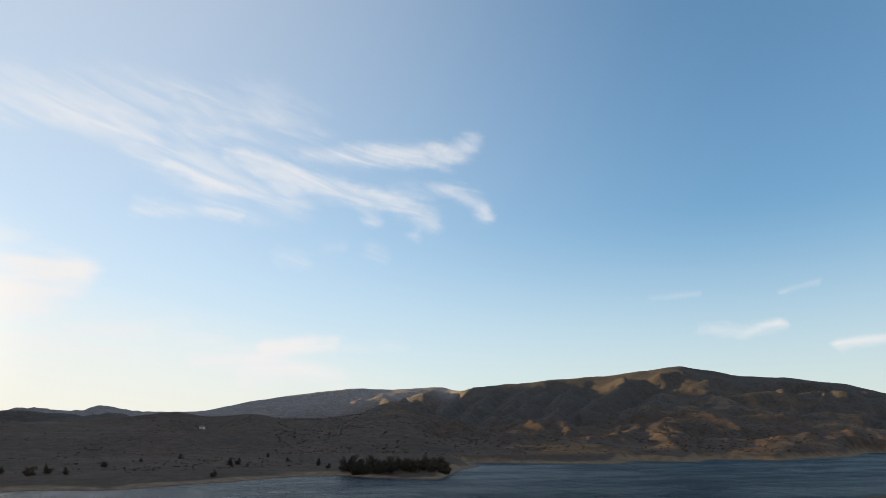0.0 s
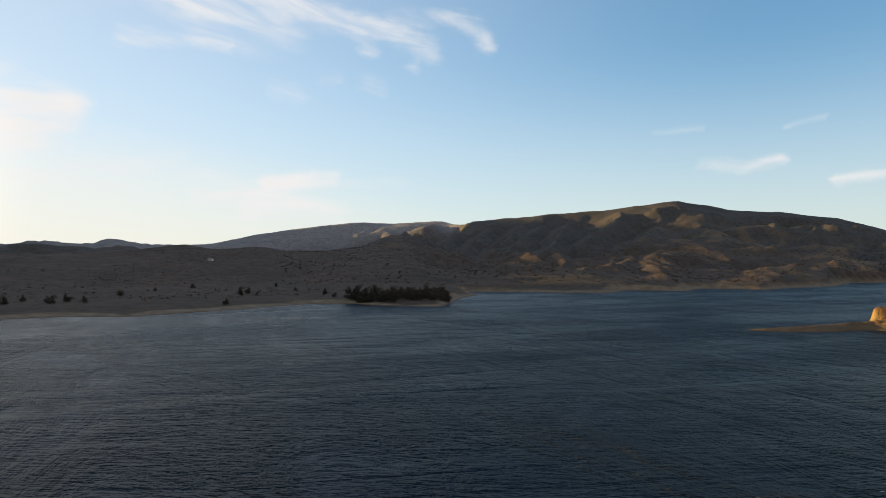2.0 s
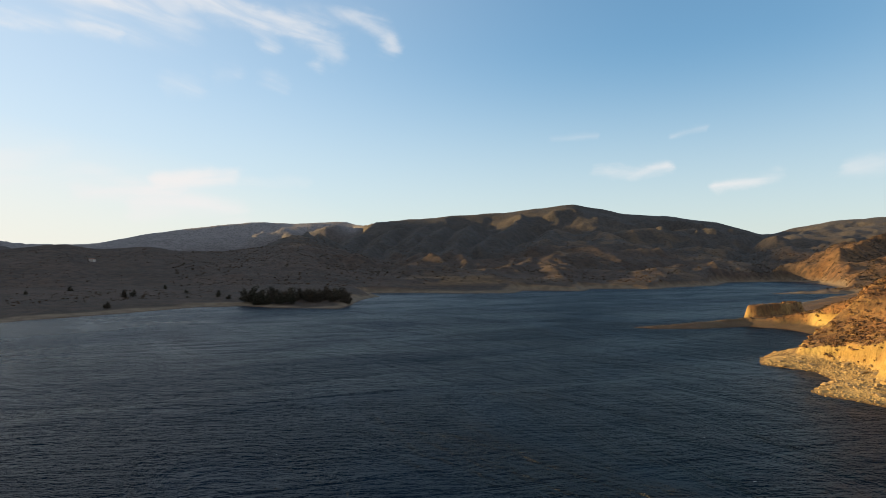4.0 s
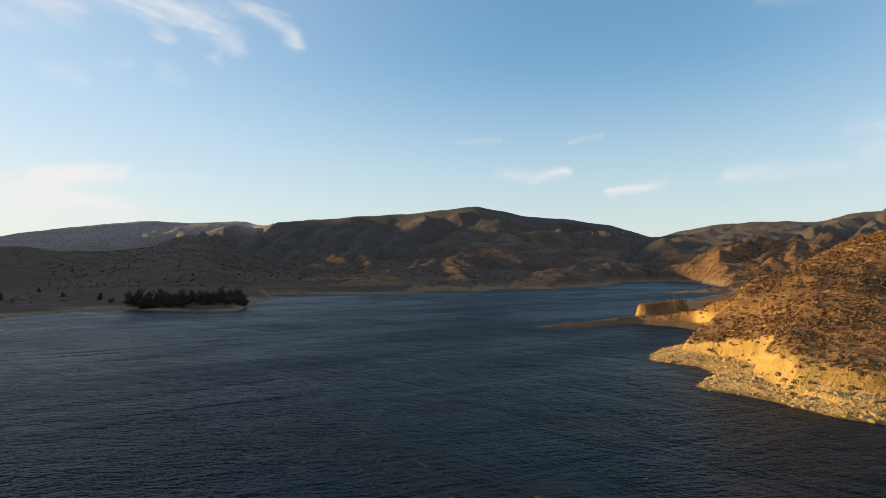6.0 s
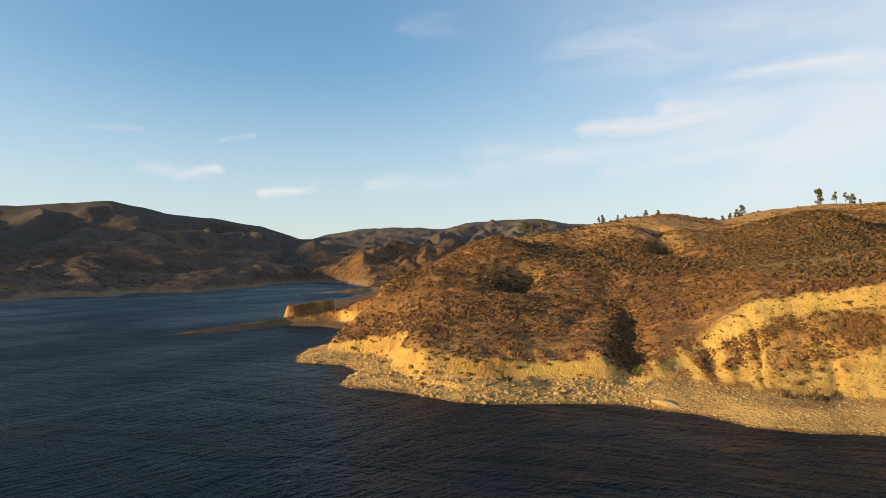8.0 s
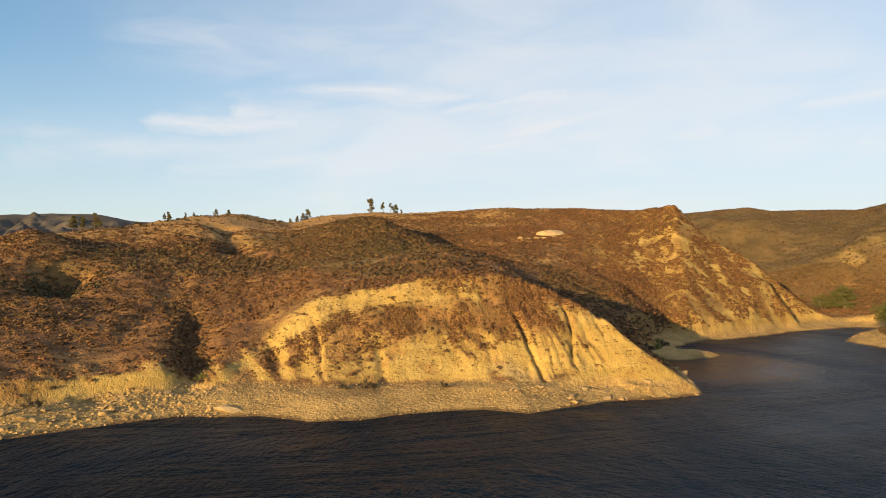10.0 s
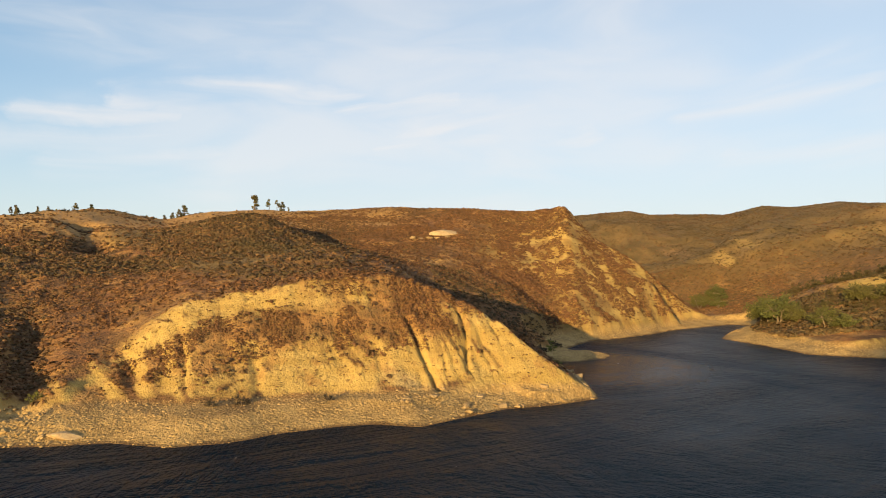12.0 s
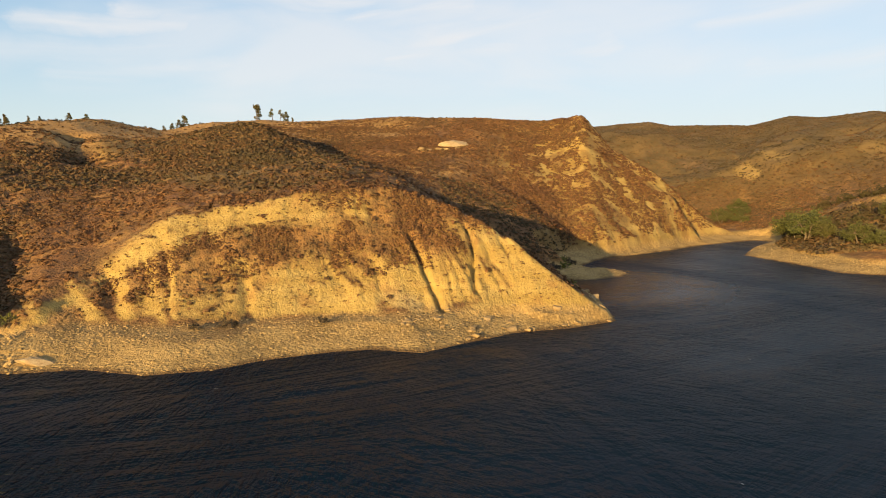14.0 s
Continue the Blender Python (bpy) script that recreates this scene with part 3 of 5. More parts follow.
# west of azimuth -37: unseen hills, heights set to shade flats and cove
FAR_HILL = [(-115, 900, 60), (-75, 950, 150), (-64, 950, 184), (-62, 950, 182), (-60.9, 950, 132), (-57, 950, 122), (-48, 950, 116), (-41, 930, 98), (-37, 900, 48), (-34.5, 900, 41.5), (-29, 900, 42), (-25.5, 900, 46), (-22.1, 880, 51.5), (-19.5, 900, 45), (-15.8, 920, 49.5),
            (-13.5, 950, 44), (-9.1, 1000, 45.5), (-4, 1050, 52), (2, 1050, 30.2), (8, 1100, 33.3), (14, 1150, 36.4), (20, 1200, 37.4), (26, 1200, 34.3),
            (32, 1300, 28.6), (36, 1350, 32), (38.5, 1250, 20.9), (41, 1250, 34.1), (44, 1250, 39.6), (48, 1250, 37.4), (55, 1250, 36.3), (80, 1200, 38.5)]
# west of -34: unseen ground raised to carry that shade further
FAR_VALE = [(-115, 1300, 60), (-60, 1300, 135), (-43.5, 1300, 132), (-40.5, 1300, 64), (-37, 1300, 120), (-34, 1700, 24), (-22, 2250, 38), (-10, 2400, 70), (-2, 2250, 84), (1, 2050, 62.2), (2.5, 1780, 60.7), (8, 1800, 68.1), (14, 1800, 77), (20, 1800, 79.9), (26, 1780, 74), (32, 1760, 57.7), (35, 1650, 56), (38, 1550, 48), (55, 1550, 60), (80, 1500, 55)]
# west of -36: unseen high ridge added, profile set to shade the far slopes
FAR_CREST = [(-115, 4900, 200), (-75, 4900, 380), (-61, 4900, 450), (-58.5, 4900, 500), (-56, 4900, 605), (-53, 4900, 568), (-50, 4900, 590), (-45, 4900, 585),
             (-43, 4900, 640), (-41, 4900, 715), (-39.2, 4900, 690), (-38, 4900, 640), (-37, 4900, 650), (-36.1, 4000, 120), (-35.6, 3300, 104), (-34.5, 3200, 100), (-30.2, 3200, 111), (-25, 3000, 96), (-19.5, 2700, 103.5), (-15.8, 2700, 143.6), (-11.8, 2700, 173),
             (-7.7, 2700, 194), (-4.2, 2700, 188), (-0.1, 2700, 200), (1, 2600, 180), (2.5, 2100, 158), (5.8, 2100, 172), (10.8, 2100, 184.6),
             (15.5, 2100, 199), (19.9, 2100, 215.6), (22.5, 2100, 198), (23.8, 2100, 184), (25.7, 2100, 181), (28.4, 2100, 167), (31.3, 2100, 151),
             (35.2, 2150, 110), (36.6, 2300, 135), (39.9, 2300, 158.6), (43.5, 2300, 164), (47.4, 2300, 158.6), (49, 2300, 180), (52.2, 2300, 190),
             (55.2, 2300, 198), (58, 2300, 175), (80, 2300, 160)]
FAR_BACK = [(-115, 5600, 40), (80, 5600, 40)]


# spurs of the far side: steepness of their flanks, and crest lines of (x, y, z)
FAR_SPURS = [
    (0.34, [(112, 895, 34.3), (80, 818, 24.6), (50, 740, 12.2), (36, 691, 3.7)]),
    (0.34, [(130, 791, 27.6), (104, 755, 22.4), (81, 697, 8.3)]),
    (0.32, [(139, 780, 26.2), (162, 745, 19.8), (176, 685, 5.0)]),
    (0.5, [(141, 1053, 47.1), (143, 972, 38.1), (112, 895, 32.0)]),
    (0.5, [(203, 1063, 46.4), (190, 963, 35.5), (156, 858, 27.4)]),
    (0.45, [(237, 1025, 35.9), (191, 912, 28.8)]),
    (0.5, [(324, 1053, 40.7), (256, 927, 31.2), (208, 836, 20.0)]),
    (0.55, [(514, 1250, 59.5), (444, 1117, 44.4), (383, 1012, 30.4)]),
    (0.55, [(542, 1238, 55.9), (467, 1086, 39.2), (384, 947, 22.9), (302, 828, 11.3)]),
    (0.55, [(601, 1267, 57.7), (540, 1107, 42.3), (457, 980, 25.2), (360, 849, 10.8)]),
    (0.5, [(712, 1322, 61.3), (561, 1062, 32.4), (433, 881, 11.6)]),
    (0.6, [(526, 1932, 181.4), (479, 1789, 144.8), (379, 1577, 103.2), (305, 1368, 69.3)]),
    (0.6, [(249, 1987, 153.3), (205, 1790, 119.0), (141, 1495, 75.3), (96, 1248, 48.1)]),
    (0.6, [(301, 1929, 143.0), (219, 1637, 97.0), (147, 1344, 58.9)]),
    (0.6, [(162, 1996, 139.6), (90, 1650, 91.5), (31, 1302, 53.4)]),
    (0.6, [(57, 2001, 122.1), (3, 1652, 79.9), (-37, 1302, 47.6)]),
    (0.6, [(366, 1866, 142.8), (264, 1479, 82.8), (204, 1235, 54.5)]),
    (0.6, [(579, 1706, 127.7), (465, 1428, 88.9), (368, 1197, 56.0)]),
    (0.5, [(-66, 2001, 111.3), (-127, 1497, 56.7), (-153, 1192, 39.8)]),
    (0.3, [(-61, 900, 25.7), (-84, 818, 20.4), (-113, 693, 14.7)]),
]
INLET_SPURS = [
    (0.52, [(914, 945, 87.9), (866, 949, 81.3), (789, 924, 67.0), (658, 837, 39.4)]),
    (0.58, [(791, 813, 48.7), (737, 809, 45.2), (638, 763, 29.2), (592, 736, 19.5)]),
    (0.58, [(711, 832, 36.8), (601, 768, 25.9), (533, 719, 13.0)]),
    (0.52, [(635, 658, 32.3), (580, 641, 24.0), (509, 610, 11.5)]),
    (0.52, [(836, 658, 59.3), (750, 652, 49.3), (664, 629, 33.9)]),
    (0.58, [(1061, 1009, 90.5), (908, 880, 61.6), (787, 789, 42.6)]),
    (0.58, [(1131, 1007, 96.0), (974, 882, 67.1), (824, 779, 48.5)]),
    (0.58, [(1212, 907, 99.5), (1058, 861, 79.5), (922, 789, 59.9)]),
    (0.64, [(1661, 1463, 174.3), (1452, 1323, 138.2), (1247, 1176, 109.8)]),
    (0.64, [(1731, 1380, 181.7), (1520, 1243, 141.7), (1317, 1096, 110.1)]),
    (0.64, [(1845, 1311, 189.9), (1587, 1156, 146.3), (1332, 996, 112.1)]),
    (0.58, [(1463, 1663, 152.4), (1270, 1432, 112.3), (1055, 1222, 82.5)]),
]


def far_spurs(x, y):
    """Height of the far spurs, with crooked crests and ribbed flanks."""
    top = np.full(x.shape, -50.0)
    pick = (np.hypot(x, y) > 560) & (np.hypot(x, y) < 2700) & (np.abs(np.degrees(np.arctan2(x, y)) - 25) < 36)
    px, py = x[pick], y[pick]
    inlet = smooth(35, 38, np.degrees(np.arctan2(px, py)))
    wx, wy = px + fractal(px, py, 110, 4, 151) * (34 + 22 * inlet), py + fractal(px, py, 110, 4, 153) * (34 + 22 * inlet)
    best = np.full(px.shape, -50.0)
    for steep, crest in FAR_SPURS + INLET_SPURS:
        best = np.maximum(best, spine(wx, wy, crest, steep))
    ribs = fractal(px, py, 62, 4, 155, True)
    ravines = fractal(px + 0.5 * py, (py - 0.5 * px) * 0.6, 95, 3, 159, True)
    top[pick] = best + (ribs - 0.55) * (9 + 7 * inlet) + (ravines - 0.6) * 20 * inlet * smooth(5, 25, best) + fractal(px, py, 30, 3, 157) * 2.0
    return top


def shore_distance(x, y):
    """Distance from the shore: positive on land, negative on the lake."""
    best, inside = np.full(x.shape, 1e9), np.zeros(x.shape, bool)
    for (x0, y0), (x1, y1) in zip(SHORE, SHORE[1:] + SHORE[:1]):
        ux, uy = x1 - x0, y1 - y0
        t = np.clip(((x - x0) * ux + (y - y0) * uy) / (ux * ux + uy * uy), 0, 1)
        best = np.minimum(best, (x - x0 - t * ux) ** 2 + (y - y0 - t * uy) ** 2)
        if y0 != y1:
            inside ^= ((y0 > y) != (y1 > y)) & (x < x0 + (y - y0) * ux / uy)
    return np.where(inside, -1, 1) * np.sqrt(best)


def land(x, y):
    """Height of the ground, and its masks, at places."""
    r, a = np.hypot(x, y), np.degrees(np.arctan2(x, y))
    wob = fractal(x, y, 26, 4, 11)
    near = loft(a + wob * 0.35, r + wob * 2.2 * smooth(168, 200, r), [TOE, TOP, DIP, MID, CREST, BACK])
    cove = loft(a, r + wob * 6, [COVE_FOOT, COVE_SPUR, COVE_DIP, COVE_CREST, COVE_BACK])
    far = loft(a, r, [FAR_FOOT, FAR_APRON, FAR_HILL, FAR_VALE, FAR_CREST, FAR_BACK])
    behind = np.where((a < -105) | (a > 150), np.minimum((r - 450) * 0.12, 45), -12.0)
    # spurs and ravines of the far slopes
    big = fractal(x, y, 420, 5, 31, True)
    small = fractal(x, y, 130, 4, 37, True)
    rise = smooth(4, 34, far) * smooth(600, 740, r)
    bend = fractal(x, y, 420, 4, 33) * 210
    down, across = r * 0.20, np.radians(a) * 1500 + bend
    spur = fractal(across, down, 300, 4, 35, True)
    rib = fractal(across + bend * 0.3, down * 0.8, 85, 3, 39, True)
    gullies = fractal(across, down * 0.8, 34, 2, 45, True)
    calm = np.maximum(0.25 + 0.75 * smooth(-14, -2, a), 0.7 * smooth(1900, 2300, r)) * (1 - 0.72 * (1 - smooth(-7, 5, a)) * (1 - smooth(1050, 1350, r)))
    top_r = curve_at(FAR_CREST, a)[0]
    under = 1 - 0.95 * smooth(0.92, 1.0, r / top_r)
    far = far + rise * calm * under * ((spur - 0.40) * 66 + (rib - 0.42) * 16 * (1 + 0.4 * smooth(34, 38, a)) + (small - 0.42) * 24 * (1 + 1.0 * smooth(34, 38, a)) + (fractal(x, y, 240, 5, 43, True) - 0.42) * 40 + (gullies - 0.42) * 4) * (1 - 0.62 * smooth(35, 38.5, a)) * (0.55 + 0.45 * smooth(1300, 1900, r))
    far = far + fractal(x, y, 70, 4, 137) * 4.5 * smooth(0.86, 1.0, r / top_r) * (r < top_r * 1.1) * (a > -34)
    crest_z = curve_at(FAR_CREST, a)[1]
    lid = 29 + (crest_z - 29) * r / top_r * 0.95
    far = np.where((a > -6) & (r < top_r * 0.97) & (r > 500), np.where(far > lid - 6, lid - 6 * np.exp(-np.clip(far - lid + 6, 0, 60) / 6), far), far)
    far = far + smooth(6, 20, far) * (small - 0.45) * (1.5 + 3 * smooth(-7, 5, a)) * under
    spurs = far_spurs(x, y)
    far = np.where(spurs > -20, np.maximum(far, spurs) + 2.5 * np.exp(-np.abs(far - spurs) / 8), far)
    cove = cove + smooth(420, 520, r) * (1 - 0.97 * smooth(620, 735, r)) * ((big - 0.45) * 34 + (fractal(x, y, 190, 4, 129, True) - 0.42) * 30 + (small - 0.45) * 16) + (small - 0.5) * 3 * smooth(300, 360, r)
    # the near hill: knolls, gullies and a fine roughness
    near = near + knoll(x, y, 313, 85, 28, 9.5) + knoll(x, y, 230, 187, 13, 6) + knoll(x, y, 300, 150, 26, 5) + knoll(x, y, 265, 30, 26, 3)
    near = near - gully(x, y, [(132, 95), (150, 105), (185, 118), (230, 128)], 4, 0.9) - gully(x + wob * 5, y + fractal(x, y, 12, 3, 141) * 4, [(150, 85), (182, 103), (206, 117)], 4.4, 1.9) - gully(x + wob * 2, y, [(327, 98), (321, 76), (318, 52)], 7.0, 10.0) - gully(x + wob * 4, y, [(195, 151), (212, 163)], 6.0, 6.0) - gully(x, y + wob * 4, [(272, 128), (292, 142), (312, 152)], 7, 4.5)
    near = near - gully(x, y, [(330, 60), (300, 36), (262, 12), (232, -24)], 12, 1.5) + wob * 1.4 * smooth(185, 240, r) + fractal(x, y, 13, 4, 139) * 1.25 * smooth(178, 200, r) * (1 - smooth(300, 370, r))
    near = near + (small - 0.5) * 3 * smooth(200, 260, r) * (1 - smooth(330, 380, r))
    head = np.maximum(spine(x, y, [(131, 283, 0.4), (160, 282, 2.2), (190, 289, 3.6), (230, 300, 4.5), (300, 340, 6)], 0.22),
                      np.minimum(spine(x, y, [(201, 297, 18), (208, 300, 18), (220, 304, 17.5), (236, 314, 15)], 4.5), 8.9 + 0.8 * fractal(x, y, 9, 3, 145)))
    head = np.maximum(head, spine(x, y, [(196, 247, 7.5), (208, 257, 11.6), (224, 252, 15), (226, 236, 20), (214, 214, 24)], 0.75))
    head = np.maximum(head, spine(x, y, [(404, 575, 0.6), (450, 565, 3), (520, 570, 5), (600, 600, 9)], 0.12))
    z = np.maximum(np.maximum(near, cove), np.maximum(np.maximum(far, behind), head))
    # rills down the cut faces
    face = np.clip(near - 3, 0, 6) / 6 * (1 - smooth(0, 9, r - curve_at(TOP, a)[0])) * (r < 240)
    lean = fractal(x, y, 34, 3, 59)
    along = a * 3.0 + lean * 7 + (r - 165) * 0.10
    rill = np.abs(value_noise(along / 3.1, r / 22, 61) * 2 - 1) * 0.6 + np.abs(value_noise(along / 9.0, r / 50, 67) * 2 - 1)
    deep = smooth(-0.25, 0.6, fractal(x, y, 38, 2, 73))
    z = z - face * np.clip(1.0 - rill * 1.5, 0, 1.0) * (0.5 + 2.4 * deep)
    z = z + face * fractal(x, y, 14, 4, 79) * 1.5
    fine_rill = np.abs(value_noise((along + 1.2 * fractal(x, y, 6, 3, 81)) / 1.5, r / 14, 85) * 2 - 1)
    finer = np.abs(value_noise((along + 0.8 * fractal(x, y, 4, 3, 87)) / 0.7, r / 9, 89) * 2 - 1)
    gouged = smooth(-0.05, 0.45, fractal(x, y, 24, 3, 93) + 0.35 * smooth(84, 88, a) * (1 - smooth(91, 93, a)))
    gouged = gouged * (0.3 + 0.7 * smooth(63, 67, a))
    z = z - np.clip(face * 1.6, 0, 1) * gouged * (np.clip(1 - fine_rill * 2.6, 0, 1) * 0.6 * (0.4 + value_noise(x / 7, y / 7, 133)) + np.clip(1 - finer * 2.0, 0, 1) * 0.3)
    jag = fractal(x, y, 5, 3, 95) * 1.7
    z = z - np.clip(face * 3, 0, 1) * (gully(x + jag, y + jag + lean * 2, [(150, 5), (157, 6), (163, 6.7), (169, 8.7), (175, 11.6), (179, 14)], 0.8, 2.2) + gully(x + jag, y - jag + lean * 2, [(170, 0), (175, 0), (180, 0), (187, 1.5)], 0.7, 1.9)
                                        + gully(x, y + lean, [(151, 10), (158, 11), (165, 12)], 5.5, 2.2)
                                        + gully(x + wob * 3, y + lean * 2, [(152, 42), (158, 44), (169, 48)], 1.2, 0.9))
    ledge = smooth(164, 168, r) * (1 - smooth(176, 184, r)) * smooth(40, 43, a) * (1 - smooth(62, 65, a))
    z = z + ledge * (fractal(x, y, 11, 4, 143) * 1.5 - 0.1)
    # cut by the water: a beach, and a bank behind it
    sd = shore_distance(x + wob * 1.2, y + fractal(x, y, 19, 4, 13) * 1.2)
    nearby = 1 - smooth(360, 480, r)
    width = 9 + 1.5 * nearby + 3.5 * fractal(x, y, 40, 2, 71)
    width = width * (1 - 0.85 * smooth(92.5, 95, a) * (r > 164) * (r < 232))
    width = width * (1 - 0.6 * smooth(99, 101, a) * (1 - smooth(110, 112, a)) * (r > 255) * (r < 350))
    width = width + 2.2 * fractal(x, y, 10, 3, 75) * nearby
    gentle, steep = 0.13 + 0.11 * nearby, 1.3 + 0.5 * nearby
    cap = np.where(sd < width, sd * gentle, width * gentle + (sd - width) * steep)
    cap = cap + np.clip(sd - width, 0, 3) / 3 * fractal(x, y, 6, 4, 77) * 1.4 * nearby
    z = np.minimum(z, np.where(sd < 0, sd * 0.35, cap))
    z = z + smooth(0.2, 2.0, z) * nearby * (fractal(x, y, 5, 4, 83) * 0.35)
    rocky = smooth(40, 44, a) * (1 - smooth(61, 66, a)) * (r < 215) * smooth(0.15, 0.5, z) * (1 - smooth(3.2, 4.6, z)) * smooth(-0.35, 0.1, fractal(x, y, 13, 3, 165))
    beds = z + 0.75 * fractal(x, y, 7, 3, 167)
    step = np.floor(beds / 0.7)
    z = z + rocky * 0.85 * ((step + smooth(0.55, 0.95, beds / 0.7 - step)) * 0.7 - beds)
    z = np.maximum(z, spine(x, y, [(229, -34, 2.6), (233, -43, 2.2), (235, -48, 1.0)], 0.42) + 0.4 * fractal(x, y, 6, 3, 161))
    z = np.maximum(z, -8.0)
    return z, sd, a, np.clip(0.6 * spur + 0.4 * rib, 0, 1) * calm


AZ = np.concatenate([np.arange(-180, -44, 2.0), np.arange(-44, 30, 0.22), np.arange(30, 132, 0.14), np.arange(132, 180.01, 2.0)])
RINGS = [0.0, 40.0, 80.0, 110.0]
while RINGS[-1] < 5700:
    last = RINGS[-1]
    RINGS.append(last + (0.75 if 138 <= last < 250 else 1.4 if 250 <= last < 480 else 4.0 if last < 138 else last * 0.009))
RINGS = np.array(RINGS)
GA, GR = np.meshgrid(np.radians(AZ), RINGS, indexing="ij")
GX, GY = GR * np.sin(GA), GR * np.cos(GA)
GZ, GSD, GAD, SPURS = land(GX, GY)


def ground_z(x, y):
    """Height of the finished ground sheet under places."""
    r, a = np.hypot(x, y), np.degrees(np.arctan2(x, y))
    i = np.clip(np.searchsorted(AZ, a) - 1, 0, len(AZ) - 2)
    j = np.clip(np.searchsorted(RINGS, r) - 1, 0, len(RINGS) - 2)
    u = (a - AZ[i]) / (AZ[i + 1] - AZ[i])
    v = (r - RINGS[j]) / (RINGS[j + 1] - RINGS[j])
    return (GZ[i, j] * (1 - u) + GZ[i + 1, j] * u) * (1 - v) + (GZ[i, j + 1] * (1 - u) + GZ[i + 1, j + 1] * u) * v


def steepness():
    dr = np.gradient(GZ, axis=1) / np.maximum(np.gradient(GR, axis=1), 0.1)
    da = np.gradient(GZ, axis=0) / np.maximum(np.gradient(GA, axis=0) * np.maximum(GR, 1), 0.1)
    return np.hypot(dr, da)


def mesh_from(name, verts, faces, material):
    me = bpy.data.meshes.new(name)
    me.from_pydata(verts, [], faces)
    me.materials.append(material)
    return me


def quick_mesh(name, co, tris, material, smooth_shade=False):
    """A mesh from arrays of places and of triangles or quads."""
    me = bpy.data.meshes.new(name)
    n, k = tris.shape
    me.vertices.add(len(co))
    me.vertices.foreach_set("co", np.ascontiguousarray(co, dtype=np.float32).ravel())
    me.loops.add(n * k)
    me.loops.foreach_set("vertex_index", np.ascontiguousarray(tris, dtype=np.int32).ravel())
    me.polygons.add(n)
    me.polygons.foreach_set("loop_start", np.arange(0, n * k, k, dtype=np.int32))
    me.polygons.foreach_set("use_smooth", np.full(n, smooth_shade, dtype=bool))
    me.update(calc_edges=True)
    me.materials.append(material)
    return me


def shrub_belt(a, r):
    """Where the tall dark chaparral grows: a belt across the upper slope and down to the big bluff."""
    start = 268 - 62 * smooth(67, 76, a)
    end = 296 + np.clip(a - 55, 0, 18) * 3.0
    return smooth(50, 58, a) * (1 - smooth(78, 85, a)) * smooth(start - 12, start + 14, r) * (1 - smooth(end - 12, end + 8, r))


STEEP = steepness()
PATCHY = fractal(GX, GY, 30, 5, 41)
TOP_R = curve_at(TOP, GAD)[0]
FINE = fractal(GX, GY, 8, 4, 57)
cutface = 1 - smooth(-1, 5, GR - TOP_R + 3 * PATCHY + 4 * FINE)
bare = smooth(0.38, 0.62, STEEP + 0.16 * PATCHY) * (0.12 + 0.88 * cutface)
TOP_Z = curve_at(TOP, GAD)[1]
rel = (GZ - 3) / np.maximum(TOP_Z - 3, 2) + 0.26 * fractal(GX, GY, 26, 4, 125)
band = smooth(0.22, 0.36, rel) * (1 - smooth(0.54, 0.68, rel) * (1 - smooth(74, 83, GAD + 6 * PATCHY)))
tufts = smooth(-0.42, 0.02, fractal(GX, GY, 18, 5, 53) + 0.35 * FINE + 0.30 * band - 0.12) * smooth(64, 67, GAD) * band * (1 - smooth(90.5, 92.5, GAD))
bare = bare * (1 - 0.85 * tufts * smooth(-0.45, 0.1, fractal(GX, GY, 3.5, 3, 119) + 0.8 * (tufts - 0.5)))
# spur crests past 560 m get paler clay, painting sunlit patches there
bare = np.where(GR > 250, smooth(0.55, 1.0, STEEP + 0.45 * PATCHY) * 0.32 * (1 - smooth(480, 700, GR)) + 0.45 * smooth(0.62, 0.80, SPURS + 0.35 * PATCHY) * smooth(560, 700, GR) * (1 - smooth(1500, 2000, GR)) * (GAD > -14), bare)
fans = smooth(4.5, 6, GAD) * (1 - smooth(15, 17, GAD)) * smooth(640, 660, GR) * (1 - smooth(715, 760, GR + 40 * PATCHY)) * smooth(5, 9, GZ)
bare = np.maximum(bare, 0.75 * fans * smooth(-0.35, 0.1, PATCHY + 0.4 * FINE))
bank_cut = (1 - (GR > 200) * smooth(86, 90, GAD) * (1 - smooth(100, 102, GAD))) * smooth(0.6, 1.1, STEEP) * (1 - smooth(11, 16, GZ)) * (GR < 420)
bare = np.maximum(bare, bank_cut)
bare = bare * np.where((GR > 250) & (GR < 400) & (GAD < 44), smooth(0.9, 1.3, STEEP) * (1 - smooth(7.0, 8.2, GZ)) * np.maximum(0.6 - 0.6 * smooth(33.5, 33.9, GAD + 0.3 * PATCHY), 0.12 + 0.88 * smooth(37.6, 38.2, GAD)), 1.0)
bare = bare * np.where((GR < 200) & (GAD < 64), 0.35 + 0.65 * smooth(-0.30, 0.12, fractal(GX, GY, 11, 3, 135)), 1.0)
bare = bare * np.where((GR < 235) & (GAD < 50), 0.6 + 0.4 * smooth(-0.12, 0.28, fractal(GX, GY, 14, 3, 173) + 0.3 * FINE), 1.0)
bare = bare * np.where((GR > 560) & (GAD > 35) & (GAD < 62), 0.45, 1.0)
pyramid = np.exp(-(((GX - 332) / 46) ** 2 + ((GY + 76) / 46) ** 2))
bare = bare * (1 - np.exp(-((GX - 204) ** 2 + (GY - 157) ** 2) / 240))
speckle = 0.5 * fractal(GX, GY, 9, 3, 121) + fractal(GX, GY, 4.5, 3, 175)
